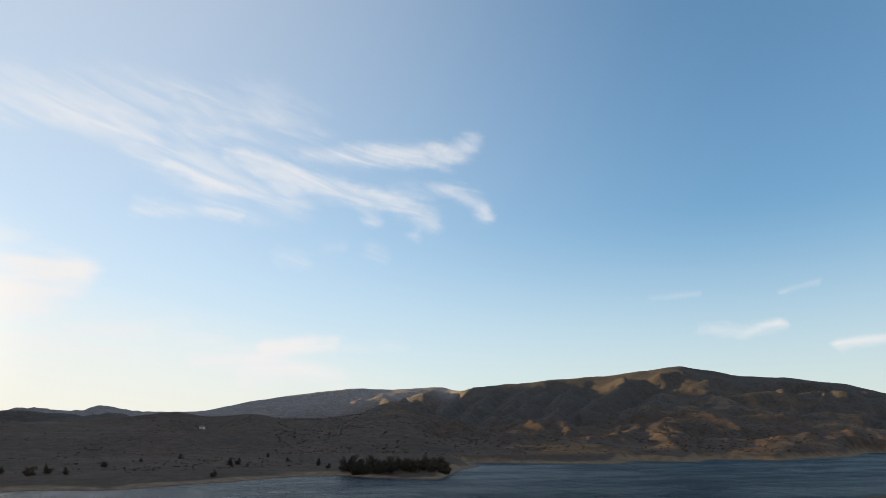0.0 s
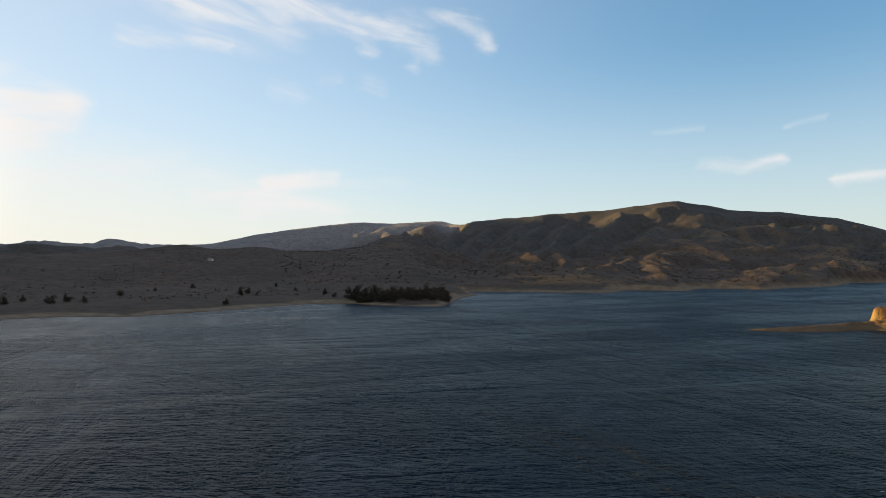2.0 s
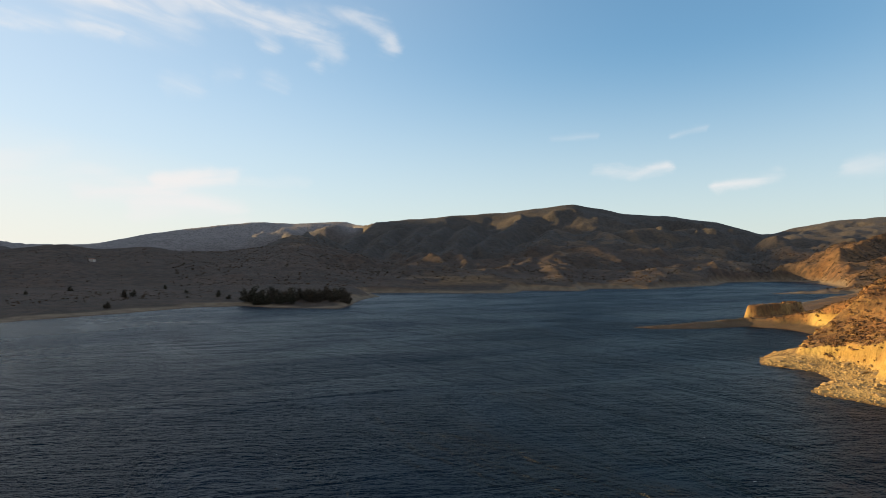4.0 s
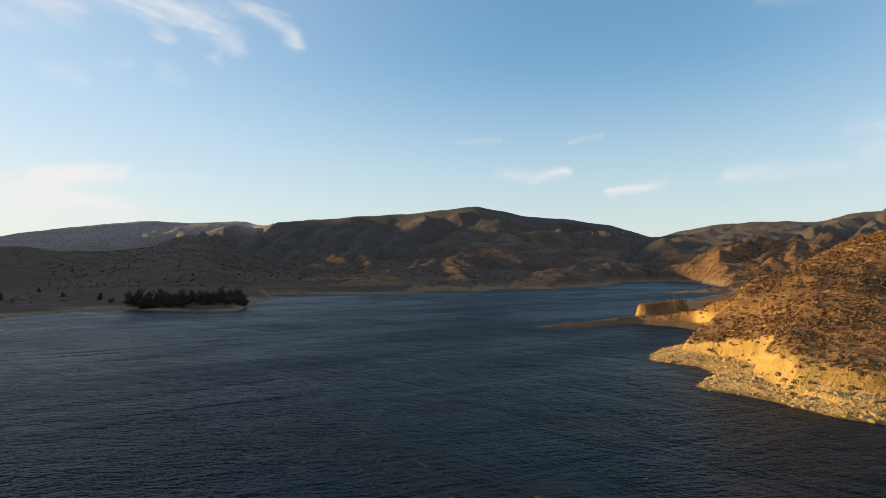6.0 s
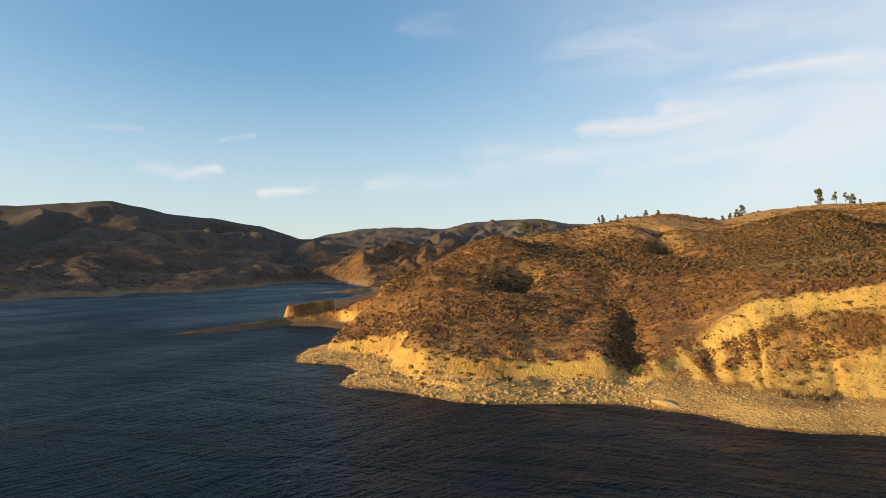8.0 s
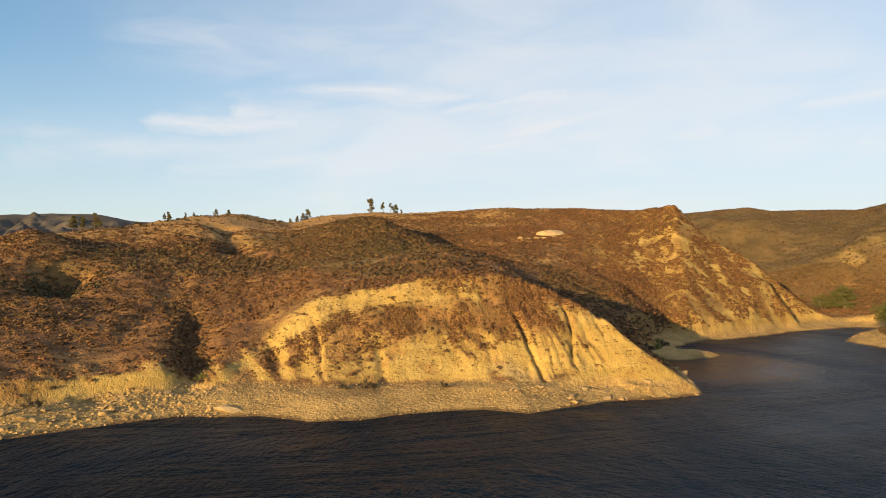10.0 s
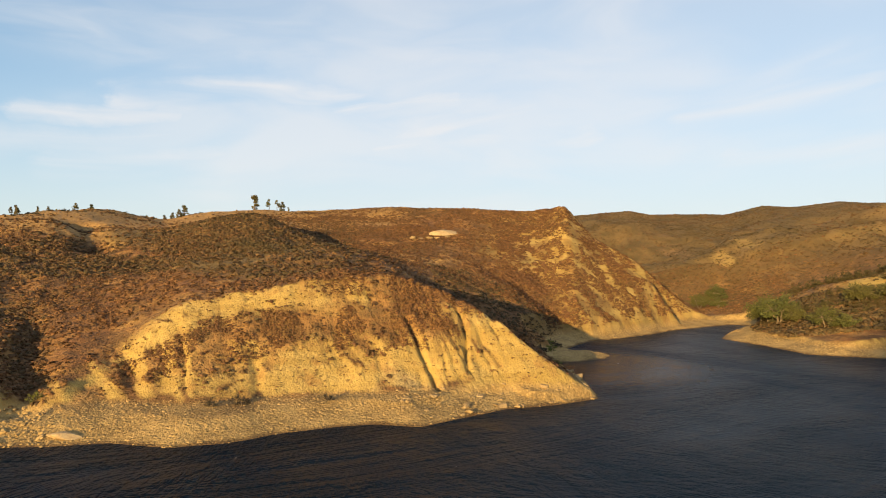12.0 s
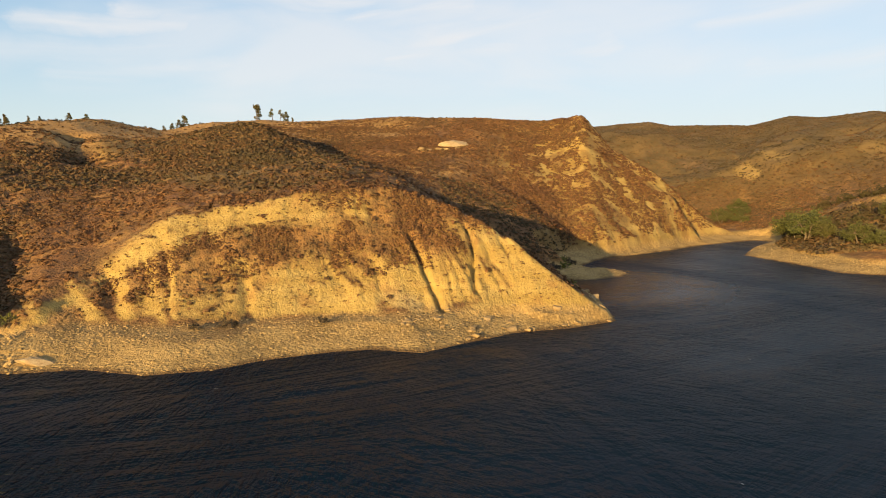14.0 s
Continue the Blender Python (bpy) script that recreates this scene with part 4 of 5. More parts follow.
west_side = 0.35 + 0.65 * smooth(-70, 0, 22 * PATCHY + (GX - 345) * 0.45 - (GY + 62) * 0.9)
cone = np.minimum(pyramid * 1.6, 1)
bare = bare * (1 - cone) + cone * west_side * (0.40 + 0.55 * smooth(-0.25, 0.2, speckle))
spur_r = curve_at(COVE_SPUR, GAD)[0]
crescent = smooth(119.5, 121.5, GAD) * smooth(-11, -7, GR - spur_r + 3 * PATCHY) * (1 - smooth(-1, 2, GR - spur_r))
bare = np.maximum(bare, crescent)
for sx_, sy_, sr_ in ((620, -216, 13), (587, -212, 14), (554, -208, 13), (521, -205, 10), (541, -282, 19), (446, -213, 10), (440, -193, 7), (500, -262, 12)):
    slide = np.hypot(GX - sx_, (GY - sy_) * 1.3) / sr_ + 1.3 * PATCHY + 0.9 * FINE
    bare = np.maximum(bare, 0.75 * (1 - smooth(0.55, 1.0, slide)))
low = 3.4 + PATCHY * 1.0
beach = np.where(GR > 380, 0.9 * (1 - smooth(8, 15, GSD + 5 * PATCHY)), (1 - smooth(low - 0.8, low + 0.6, GZ)) * (1 - 0.85 * (GR > 228) * (GAD < 46)))
# straw is cut back on the far side: a darker cover standing in for shade
grass = 0.42 + 0.45 * fractal(GX, GY, 60, 4, 47) + 0.95 * smooth(285, 350, GR + 25 * PATCHY) * smooth(46, 54, GAD) * (1 - smooth(74, 84, GAD)) + 0.5 * smooth(340, 390, GR) * smooth(74, 84, GAD) * (1 - smooth(86, 92, GAD)) - 0.45 * smooth(600, 800, GR) - 0.5 * smooth(400, 450, GR) * (GAD < 34)
na, nr = GZ.shape
index = np.arange(na * nr).reshape(na, nr)
quads = np.stack([index[:-1, :-1], index[1:, :-1], index[1:, 1:], index[:-1, 1:]], -1).reshape(-1, 4)[:, ::-1]
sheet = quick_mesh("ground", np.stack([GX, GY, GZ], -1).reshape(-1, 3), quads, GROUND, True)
# one mask paints haze past 2200 m and, weaker, on the inlet's ridge
for key, field in (("bare", bare), ("beach", beach), ("grass", grass), ("far", np.where(GAD < 30, smooth(270, 320, GR), smooth(420, 560, GR))), ("pale", 0.8 * (1 - smooth(0.5, 1.1, np.hypot((GX - 157) / 10, (GY - 12) / 11) + 0.35 * PATCHY + 0.3 * FINE))), ("far_haze", np.maximum(smooth(2200, 2600, GR), 0.4 * smooth(1550, 1900, GR) * smooth(34, 37, GAD))), ("brushy", np.where(GAD < 62, np.maximum(np.where(GAD < 30, smooth(8, 16, GSD + 5 * PATCHY) * (GR > 300), smooth(415, 480, GR)) * (1 - 0.55 * smooth(36, 39, GAD) * (1 - smooth(1250, 1450, GR))), 0.9 * (GAD < 39.5) * smooth(222, 240, GR) * (GZ < 3.4)), 0.15 * smooth(480, 640, GR))),
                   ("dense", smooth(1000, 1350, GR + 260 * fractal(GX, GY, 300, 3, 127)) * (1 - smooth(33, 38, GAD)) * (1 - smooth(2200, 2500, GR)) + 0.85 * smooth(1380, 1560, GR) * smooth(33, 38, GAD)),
                   ("olive", np.maximum(smooth(113, 116, GAD) * smooth(285, 293, GR) * (GR < spur_r - 6) * 0.95, np.maximum(smooth(400, 480, GR + 20 * PATCHY) * (GAD > 88), shrub_belt(GAD, GR) * smooth(-0.3, 0.3, PATCHY))))):
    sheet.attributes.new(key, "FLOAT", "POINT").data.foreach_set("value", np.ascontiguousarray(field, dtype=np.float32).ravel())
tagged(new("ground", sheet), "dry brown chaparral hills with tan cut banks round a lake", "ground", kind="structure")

bm = bmesh.new()
bmesh.ops.create_circle(bm, cap_ends=True, radius=4700, segments=96)
lake = bpy.data.meshes.new("water")
bm.to_mesh(lake)
bm.free()
lake.materials.append(WATER)
tagged(new("water", lake), "dark blue wind-rippled reservoir water", "lake", kind="structure")


# ---- helpers for things ----
def part(name, me, parent, label=""):
    ob = new(name, me)
    ob.parent = parent
    return tagged(ob, label)


def thing(name, m, label, category, group=""):
    ob = new(name)
    ob.empty_display_size = 0.2
    ob.matrix_basis = m
    return tagged(ob, label, category, group)


def ground_at(x, y):
    return float(ground_z(np.array([x]), np.array([y]))[0])


def tube(points, radii, sides=6):
    """Verts and quads of a tapered limb along points."""
    verts, faces = [], []
    for i, (p, rad) in enumerate(zip(points, radii)):
        p = Vector(p)
        d = (Vector(points[min(i + 1, len(points) - 1)]) - Vector(points[max(i - 1, 0)])).normalized()
        side = d.orthogonal().normalized()
        other = d.cross(side)
        for k in range(sides):
            ang = 2 * math.pi * k / sides
            verts.append(p + (side * math.cos(ang) + other * math.sin(ang)) * rad)
    for i in range(len(points) - 1):
        for k in range(sides):
            faces.append((i * sides + k, i * sides + (k + 1) % sides, (i + 1) * sides + (k + 1) % sides, (i + 1) * sides + k))
    faces.append(tuple(range((len(points) - 1) * sides, len(points) * sides)))
    return verts, faces


def join(pieces):
    verts, faces = [], []
    for v, f in pieces:
        n = len(verts)
        verts += v
        faces += [tuple(i + n for i in q) for q in f]
    return verts, faces


def leaf_cloud(rng, centres, per, size):
    """Small folded leaf sprays scattered through clumps (x, y, z, radius)."""
    verts, faces = [], []
    for cx, cy, cz, rad in centres:
        for _ in range(per):
            d = Vector((rng.gauss(0, 1), rng.gauss(0, 1), rng.gauss(0, 0.8))).normalized()
            p = Vector((cx, cy, cz)) + d * rad * (0.45 + 0.6 * rng.random())
            u = Vector((rng.gauss(0, 1), rng.gauss(0, 1), rng.gauss(0, 0.6))).normalized()
            w = (d * 0.6 + Vector((rng.gauss(0, 0.6), rng.gauss(0, 0.6), rng.gauss(0, 0.6)))).cross(u)
            if w.length < 0.01:
                continue
            w.normalize()
            k = size * (0.6 + 0.8 * rng.random())
            n = len(verts)
            verts += [p - u * k, p + w * k * 0.5, p + u * k, p - w * k * 0.5]
            faces += [(n, n + 1, n + 2), (n, n + 2, n + 3)]
    return verts, faces


def bent(rng, start, end, steps=5, sway=0.08):
    a, b = Vector(start), Vector(end)
    span = (b - a).length
    out = []
    for i in range(steps + 1):
        t = i / steps
        p = a.lerp(b, t)
        if 0 < i < steps:
            p += Vector((rng.uniform(-1, 1), rng.uniform(-1, 1), rng.uniform(-0.4, 0.4))) * span * sway
        out.append(p)
    return out


def pine_meshes(seed, height, density):
    rng = random.Random(seed)
    limbs = [tube(bent(rng, (0, 0, -0.3), (rng.uniform(-0.4, 0.4), rng.uniform(-0.4, 0.4), height * 0.97), 7, 0.02),
                  [0.26 * height / 10 * (1 - 0.9 * i / 7) + 0.02 for i in range(8)])]
    clumps = []
    z = height * 0.28
    while z < height * 0.98:
        reach = height * 0.24 * (1 - (z / height - 0.35) ** 2 * 1.7) * rng.uniform(0.6, 1.1)
        for _ in range(rng.randint(1, 3)):
            if rng.random() > density:
                continue
            ang = rng.uniform(0, 6.28)
            tip = (math.cos(ang) * reach, math.sin(ang) * reach, z + height * rng.uniform(0.0, 0.07))
            limbs.append(tube(bent(rng, (0, 0, z), tip, 3, 0.06), [0.06, 0.05, 0.035, 0.015], 4))
            for t in (0.55, 1.0):
                clumps.append((tip[0] * t, tip[1] * t, z + (tip[2] - z) * t + 0.1, height * rng.uniform(0.075, 0.12)))
        z += height * rng.uniform(0.05, 0.09)
    clumps.append((0, 0, height * 0.97, height * 0.06))
    return mesh_from("trunk", *join(limbs), PINE_BARK), mesh_from("crown", *leaf_cloud(rng, clumps, 34, height * 0.034), PINE_LEAF)


def broad_meshes(seed, height, spread, stems, bark, leaf, clump_count, per=42, base=0.42, spray=0.04):
    rng = random.Random(seed)
    limbs, clumps = [], []
    for s in range(stems):
        ang = 6.28 * s / stems + rng.uniform(-0.5, 0.5)
        lean = spread * rng.uniform(0.25, 0.55) if stems > 1 else rng.uniform(0, spread * 0.12)
        fork = (math.cos(ang) * lean, math.sin(ang) * lean, height * rng.uniform(0.35, 0.55))
        limbs.append(tube(bent(rng, (math.cos(ang) * 0.25, math.sin(ang) * 0.25, -0.3), fork, 5, 0.05), [0.028 * height * (1 - 0.1 * i) for i in range(6)]))
        for _ in range(max(3, clump_count // stems)):
            a2 = rng.uniform(0, 6.28)
            rad = spread * math.sqrt(rng.random())
            cz = height * (base + (0.92 - base) * rng.random() * (1 - (rad / spread) ** 2 * 0.6))
            tip = (fork[0] * 0.5 + math.cos(a2) * rad, fork[1] * 0.5 + math.sin(a2) * rad, cz)
            limbs.append(tube(bent(rng, fork, tip, 3, 0.08), [0.013 * height, 0.009 * height, 0.006 * height, 0.002 * height], 4))
            clumps.append((*tip, height * rng.uniform(0.11, 0.19)))
            clumps.append((tip[0] * 0.8, tip[1] * 0.8, tip[2] * 0.85, height * rng.uniform(0.09, 0.15)))
    return mesh_from("trunk", *join(limbs), bark), mesh_from("crown", *leaf_cloud(rng, clumps, per, height * spray), leaf)


def plant(name, meshes, x, y, label, category, group, scale=1.0, turn=0.0, sink=0.15):
    m = pose(x, y, ground_at(x, y) - sink, 0, 0, turn) @ Matrix.Diagonal((scale, scale, scale, 1))
    root = thing(name, m, label, category, group)
    part("trunk", meshes[0], root)
    part("crown", meshes[1], root)
    return root


# ---- trees on the ridge ----
PINES = [pine_meshes(3, 12, 0.9), pine_meshes(4, 9.5, 0.42), pine_meshes(6, 7.5, 0.8)]
for x, y, kind, size, turn in [(449, 112, 0, 1.0, 0), (451, 103, 1, 1.0, 40), (452, 98, 1, 0.95, 150), (452.5, 95, 2, 1.05, 0), (453, 91, 2, 0.6, 70),
                               (437, 152, 0, 0.78, 90), (435, 155, 2, 1.0, 10), (434, 158, 2, 0.85, 200), (431, 162, 2, 0.75, 120), (424, 170, 2, 0.7, 60),
                               (391, 187, 2, 0.95, 30), (372, 186, 2, 0.8, 0), (405, 178, 2, 0.55, 140), (331, 192, 2, 0.7, 80), (334, 193, 2, 0.6, 10), (326, 191, 2, 0.5, 200), (345, 190, 2, 0.45, 100), (352, 189, 2, 0.5, 20), (358, 188, 2, 0.4, 250),
                               (268, 199, 2, 0.9, 0), (274, 199, 2, 0.8, 50), (281, 198, 2, 0.9, 100), (286, 199, 2, 0.6, 160), (452, 116, 2, 0.5, 0)]:
    plant("pine_tree", PINES[kind], x, y, "sparse dark green pine tree standing on the golden ridge", "tree", "pines along the ridge", size, turn)

# ---- trees and bushes round the cove ----
WILLOWS = [broad_meshes(11, 11, 6.0, 4, PALE_BARK, WILLOW_LEAF, 48, 64, 0.34, 0.028), broad_meshes(12, 8, 4.6, 3, PALE_BARK, WILLOW_LEAF, 40, 60, 0.26, 0.03), broad_meshes(13, 6, 4.0, 5, PALE_BARK, WILLOW_LEAF, 36, 56, 0.15, 0.034)]
for x, y, kind, size, turn in [(281, -137, 0, 1.1, 0), (291, -139, 0, 1.05, 70), (300, -141, 1, 1.1, 20), (272, -138, 1, 0.8, 0), (255, -139, 1, 1.0, 120),
                               (249, -143, 2, 0.9, 40), (262, -158, 0, 0.75, 90), (252, -164, 1, 1.0, 210), (238, -160, 1, 0.9, 10),
                               (384, -152, 1, 1.0, 60), (392, -166, 1, 1.15, 160), (378, -160, 2, 1.0, 0), (242, -176, 1, 1.0, 130)]:
    plant("willow_tree", WILLOWS[kind], x, y, "many-stemmed yellow-green willow on the cove's sandy shore", "tree", "willows round the cove", size * 1.15, turn)

THICKET = [broad_meshes(15, 4.5, 3.0, 4, PINE_BARK, OLIVE_LEAF, 24, 40, 0.08, 0.05), broad_meshes(16, 3.6, 2.6, 5, PINE_BARK, OLIVE_LEAF, 24, 40, 0.08, 0.05)]
rng = random.Random(23)
for i in range(24):
    a = radians(57.5 + 0.62 * i + rng.uniform(-0.25, 0.25))
    r = float(curve_at(CREST, np.array([math.degrees(a)]))[0][0]) + rng.uniform(-9, 1)
    plant("ridge_bush", THICKET[i % 2], r * math.sin(a), r * math.cos(a), "dark bush dotting the straw-coloured ridge", "bush", "bushes along the ridge", rng.uniform(0.14, 0.42), i * 71)
# thicket behind the spur; its dark row also stands in for the shade there
for i in range(26):
    t = i / 25
    a, r = radians(115.8 + 9.5 * t), 366 - 40 * t + rng.uniform(2, 9)
    plant("thicket_bush", THICKET[i % 2], r * math.sin(a), r * math.cos(a), "dark shaded bush in a thicket behind the spur", "bush", "thicket behind the spur", rng.uniform(0.8, 1.3), i * 47)
for i in range(26):
    t = (i + rng.random()) / 26
    a, r = radians(115.6 + 10.5 * t), 315 - 26 * t + rng.uniform(0, 16)
    plant("thicket_bush", THICKET[i % 2], r * math.sin(a), r * math.cos(a), "dark olive bush between the willows on the sandy shore", "bush", "thicket between the willows", rng.uniform(0.6, 1.0), i * 83)
for i in range(30):
    a, r = radians(rng.uniform(117, 126)), rng.uniform(296, 326)
    plant("thicket_bush", THICKET[i % 2], r * math.sin(a), r * math.cos(a), "dark olive bush on the slope above the willows", "bush", "thicket above the willows", rng.uniform(0.5, 0.9), i * 61)

BUSH = [broad_meshes(21, 2.6, 1.6, 5, PALE_BARK, GREEN_LEAF, 24, 34, 0.12), broad_meshes(22, 2.4, 1.7, 5, PALE_BARK, DARK_LEAF, 24, 34, 0.12)]
for x, y, kind, size, turn in [(153, 84, 0, 1.0, 0), (236, -33, 0, 1.2, 30), (241, -36, 1, 1.1, 0), (246, -34, 0, 1.3, 80), (232, -29, 1, 1.2, 10), (226, -27, 1, 1.0, 60),
                               (182, -22, 0, 0.8, 20), (152, 46, 1, 1.0, 0), (150, 51, 1, 0.8, 90), (128, 105, 1, 1.0, 0), (255, -37, 1, 1.0, 70), (155, 30, 1, 0.8, 45)]:
    plant("bush", BUSH[kind], x, y, "round leafy green bush rooted at the foot of a bank" if kind == 0 else "dark dry bush rooted at the foot of a bank",
          "bush", "bushes along the shore", size, turn)

# ---- the grove on the far peninsula, and single trees ----
GROVE = [broad_meshes(31, 11, 5.0, 2, PINE_BARK, DARK_LEAF, 30, 30, 0.10), broad_meshes(32, 9, 4.5, 3, PINE_BARK, DARK_LEAF, 30, 30, 0.10), broad_meshes(33, 12, 3.6, 1, PINE_BARK, DARK_LEAF, 28, 30, 0.12)]
rng = random.Random(5)
for i in range(34):
    a, r = radians(-8.2 + 8.6 * (i + rng.random()) / 34), 462 + 26 * rng.random()
    plant("grove_tree", GROVE[i % 3], r * math.sin(a), r * math.cos(a), "dark bushy tree in a dense lakeside grove", "tree", "grove on the peninsula", rng.uniform(0.7, 1.05), rng.uniform(0, 360))
for a, r, kind, size in [(-18.6, 446, 1, 0.8), (-17.4, 520, 2, 0.9), (-16.8, 530, 1, 1.0), (-10.4, 520, 2, 0.8), (-9.6, 500, 1, 0.7), (-31.3, 470, 0, 0.9), (-30.2, 480, 1, 1.0),
                         (-29.0, 470, 1, 0.8), (-26.5, 520, 0, 0.7), (-34.2, 475, 0, 0.9), (-12.9, 560, 1, 0.6), (-24.0, 560, 1, 0.6), (-21.2, 590, 0, 0.7), (-14.5, 600, 2, 0.6), (-33.0, 490, 1, 0.8)]:
    plant("lakeside_tree", GROVE[kind], r * math.sin(radians(a)), r * math.cos(radians(a)), "dark tree standing alone on the far flat shore", "tree", "single trees on the far shore", size * 0.62, a * 40)


# ---- a small house far across the lake ----
def house(x, y, turn):
    root = thing("house", pose(x, y, ground_at(x, y) - 0.4, 0, 0, turn), "small white house with a brown gable roof on the far shore", "house")
    for name, sx, sy, sz, cx, cy, cz, mat in [("wall", 5.4, 4, 2.8, 0, 0, 1.4, WALL_PAINT), ("door", 0.9, 0.12, 2.0, -1.3, -2.04, 1.4, ROOF_TILE),
                                              ("window", 0.9, 0.12, 0.9, 0.3, -2.04, 1.9, PINE_BARK), ("window", 0.9, 0.12, 0.9, 1.7, -2.04, 1.9, PINE_BARK)]:
        b = bmesh.new()
        bmesh.ops.create_cube(b, size=1, matrix=Matrix.LocRotScale((cx, cy, cz), None, (sx, sy, sz)))
        me = bpy.data.meshes.new(name)
        b.to_mesh(me)
        b.free()
        me.materials.append(mat)
        part(name, me, root)
    v = [(-3.0, -2.4, 2.7), (3.0, -2.4, 2.7), (3.0, 2.4, 2.7), (-3.0, 2.4, 2.7), (-3.0, 0, 4.0), (3.0, 0, 4.0)]
    part("roof", mesh_from("roof", v, [(0, 1, 5, 4), (2, 3, 4, 5), (0, 4, 3), (1, 2, 5), (3, 2, 1, 0)], ROOF_TILE), root)


house(800 * math.sin(radians(-19.8)), 800 * math.cos(radians(-19.8)), 160)


# ---- rocks ----
def rock_mesh(name, seed, material, detail=2, flat=0.75, rough=0.28):
    b = bmesh.new()
    bmesh.ops.create_icosphere(b, subdivisions=detail, radius=1)
    off = Vector((seed * 7.1, seed * 3.3, seed * 1.7))
    for v in b.verts:
        n = v.co.normalized()
        k = 1 + rough * noise.noise(n * 1.3 + off) * 1.6 + rough * 0.5 * noise.noise(n * 3.1 + off)
        for axis in (Vector((0.7, 0.2, 0.5)), Vector((-0.5, 0.7, 0.3)), Vector((0.1, -0.8, 0.6)), Vector((-0.6, -0.3, 0.7))):
            side = (axis + Vector((math.sin(seed * 2.1), math.cos(seed * 1.3), 0)) * 0.4).normalized()
            k = min(k, 0.72 / max(n.dot(side), 0.01)) if n.dot(side) > 0.6 else k
        v.co = Vector((n.x * k, n.y * k, n.z * k * flat))
    me = bpy.data.meshes.new(name)
    b.to_mesh(me)
    b.free()
    me.materials.append(material)
    return me


def block_mesh(name, seed, material):
    """A split block of bedded rock: a few flat faces, sharp edges, corners knocked off."""
    rnd = random.Random(seed)
    b = bmesh.new()
    for _ in range(22):
        d = Vector((rnd.uniform(-1, 1), rnd.uniform(-1, 1), rnd.uniform(-0.55, 0.55)))
        k = max(abs(d.x), abs(d.y), abs(d.z) / 0.55)
        b.verts.new(d * (rnd.uniform(0.82, 1.0) / k))
    bmesh.ops.convex_hull(b, input=b.verts)
    bmesh.ops.delete(b, geom=[v for v in b.verts if not v.link_faces], context="VERTS")
    me = bpy.data.meshes.new(name)
    b.to_mesh(me)
    b.free()
    me.materials.append(material)
    return me


BOULDERS = [block_mesh("boulder", i + 1, BOULDER) for i in range(8)]
rng = random.Random(9)
placed = 0
while placed < 290:
    a = radians(rng.choice((rng.uniform(35, 62), rng.uniform(40, 56), rng.uniform(84, 99))))
    r = rng.uniform(148, 225)
    x, y = r * math.sin(a), r * math.cos(a)
    z = ground_at(x, y)
    if not 0.1 < z < 3.2:
        continue
    k = (0.28 + 0.75 * rng.random() ** 2.5) * (0.95 if a < radians(61) else 0.9)
    ob = new("boulder", BOULDERS[placed % 8])
    ob.matrix_basis = pose(x, y, z + 0.1 * k, rng.uniform(-20, 20), rng.uniform(-20, 20), rng.uniform(0, 360)) @ Matrix.Diagonal((k * rng.uniform(0.8, 1.5), k, k * 0.9, 1))
    tagged(ob, "tan angular boulder lying on the rubble shore", "boulder", "boulders along the shore")
    placed += 1

shelf = new("shore_slab", rock_mesh("shore_slab", 21, PALE_ROCK, 4, 0.6, 0.16))
shelf.matrix_basis = pose(138, 71, ground_at(138, 71) - 0.1, 4, -6, 82) @ Matrix.Diagonal((3.4, 1.5, 1.2, 1))
tagged(shelf, "pale sandstone slab lying at the water's edge", "rock slab")
slab = new("rock_outcrop", rock_mesh("rock_outcrop", 14, PALE_ROCK, 4, 0.45, 0.12))
slab.matrix_basis = pose(349, -4, ground_at(349, -4) + 1.0, 0, -14, 4) @ Matrix.Diagonal((3.6, 7.4, 3.8, 1))
tagged(slab, "pale smooth sandstone outcrop on the brown slope", "rock outcrop")
for i, (x, y, k) in enumerate([(342, 3, 1.6), (341, 7, 1.2), (343, -1, 1.3), (344, -6, 1.0), (340, 11, 1.7)]):
    ob = new("outcrop_stone", BOULDERS[i])
    ob.matrix_basis = pose(x, y, ground_at(x, y) + 0.2, 0, 0, i * 70) @ Matrix.Diagonal((k, k * 1.3, k, 1))
    tagged(ob, "weathered tan stone below a pale outcrop", "rock", "stones below the outcrop")


def bilinear(field, x, y):
    r, a = np.hypot(x, y), np.degrees(np.arctan2(x, y))
    return field[np.clip(np.searchsorted(AZ, a), 0, len(AZ) - 1), np.clip(np.searchsorted(RINGS, r), 0, len(RINGS) - 1)]


def scatter(rng, count, az0, az1, r0, r1):
    a = np.radians(rng.uniform(az0, az1, count))
    r = np.sqrt(rng.uniform(r0 * r0, r1 * r1, count))
    return r * np.sin(a), r * np.cos(a)


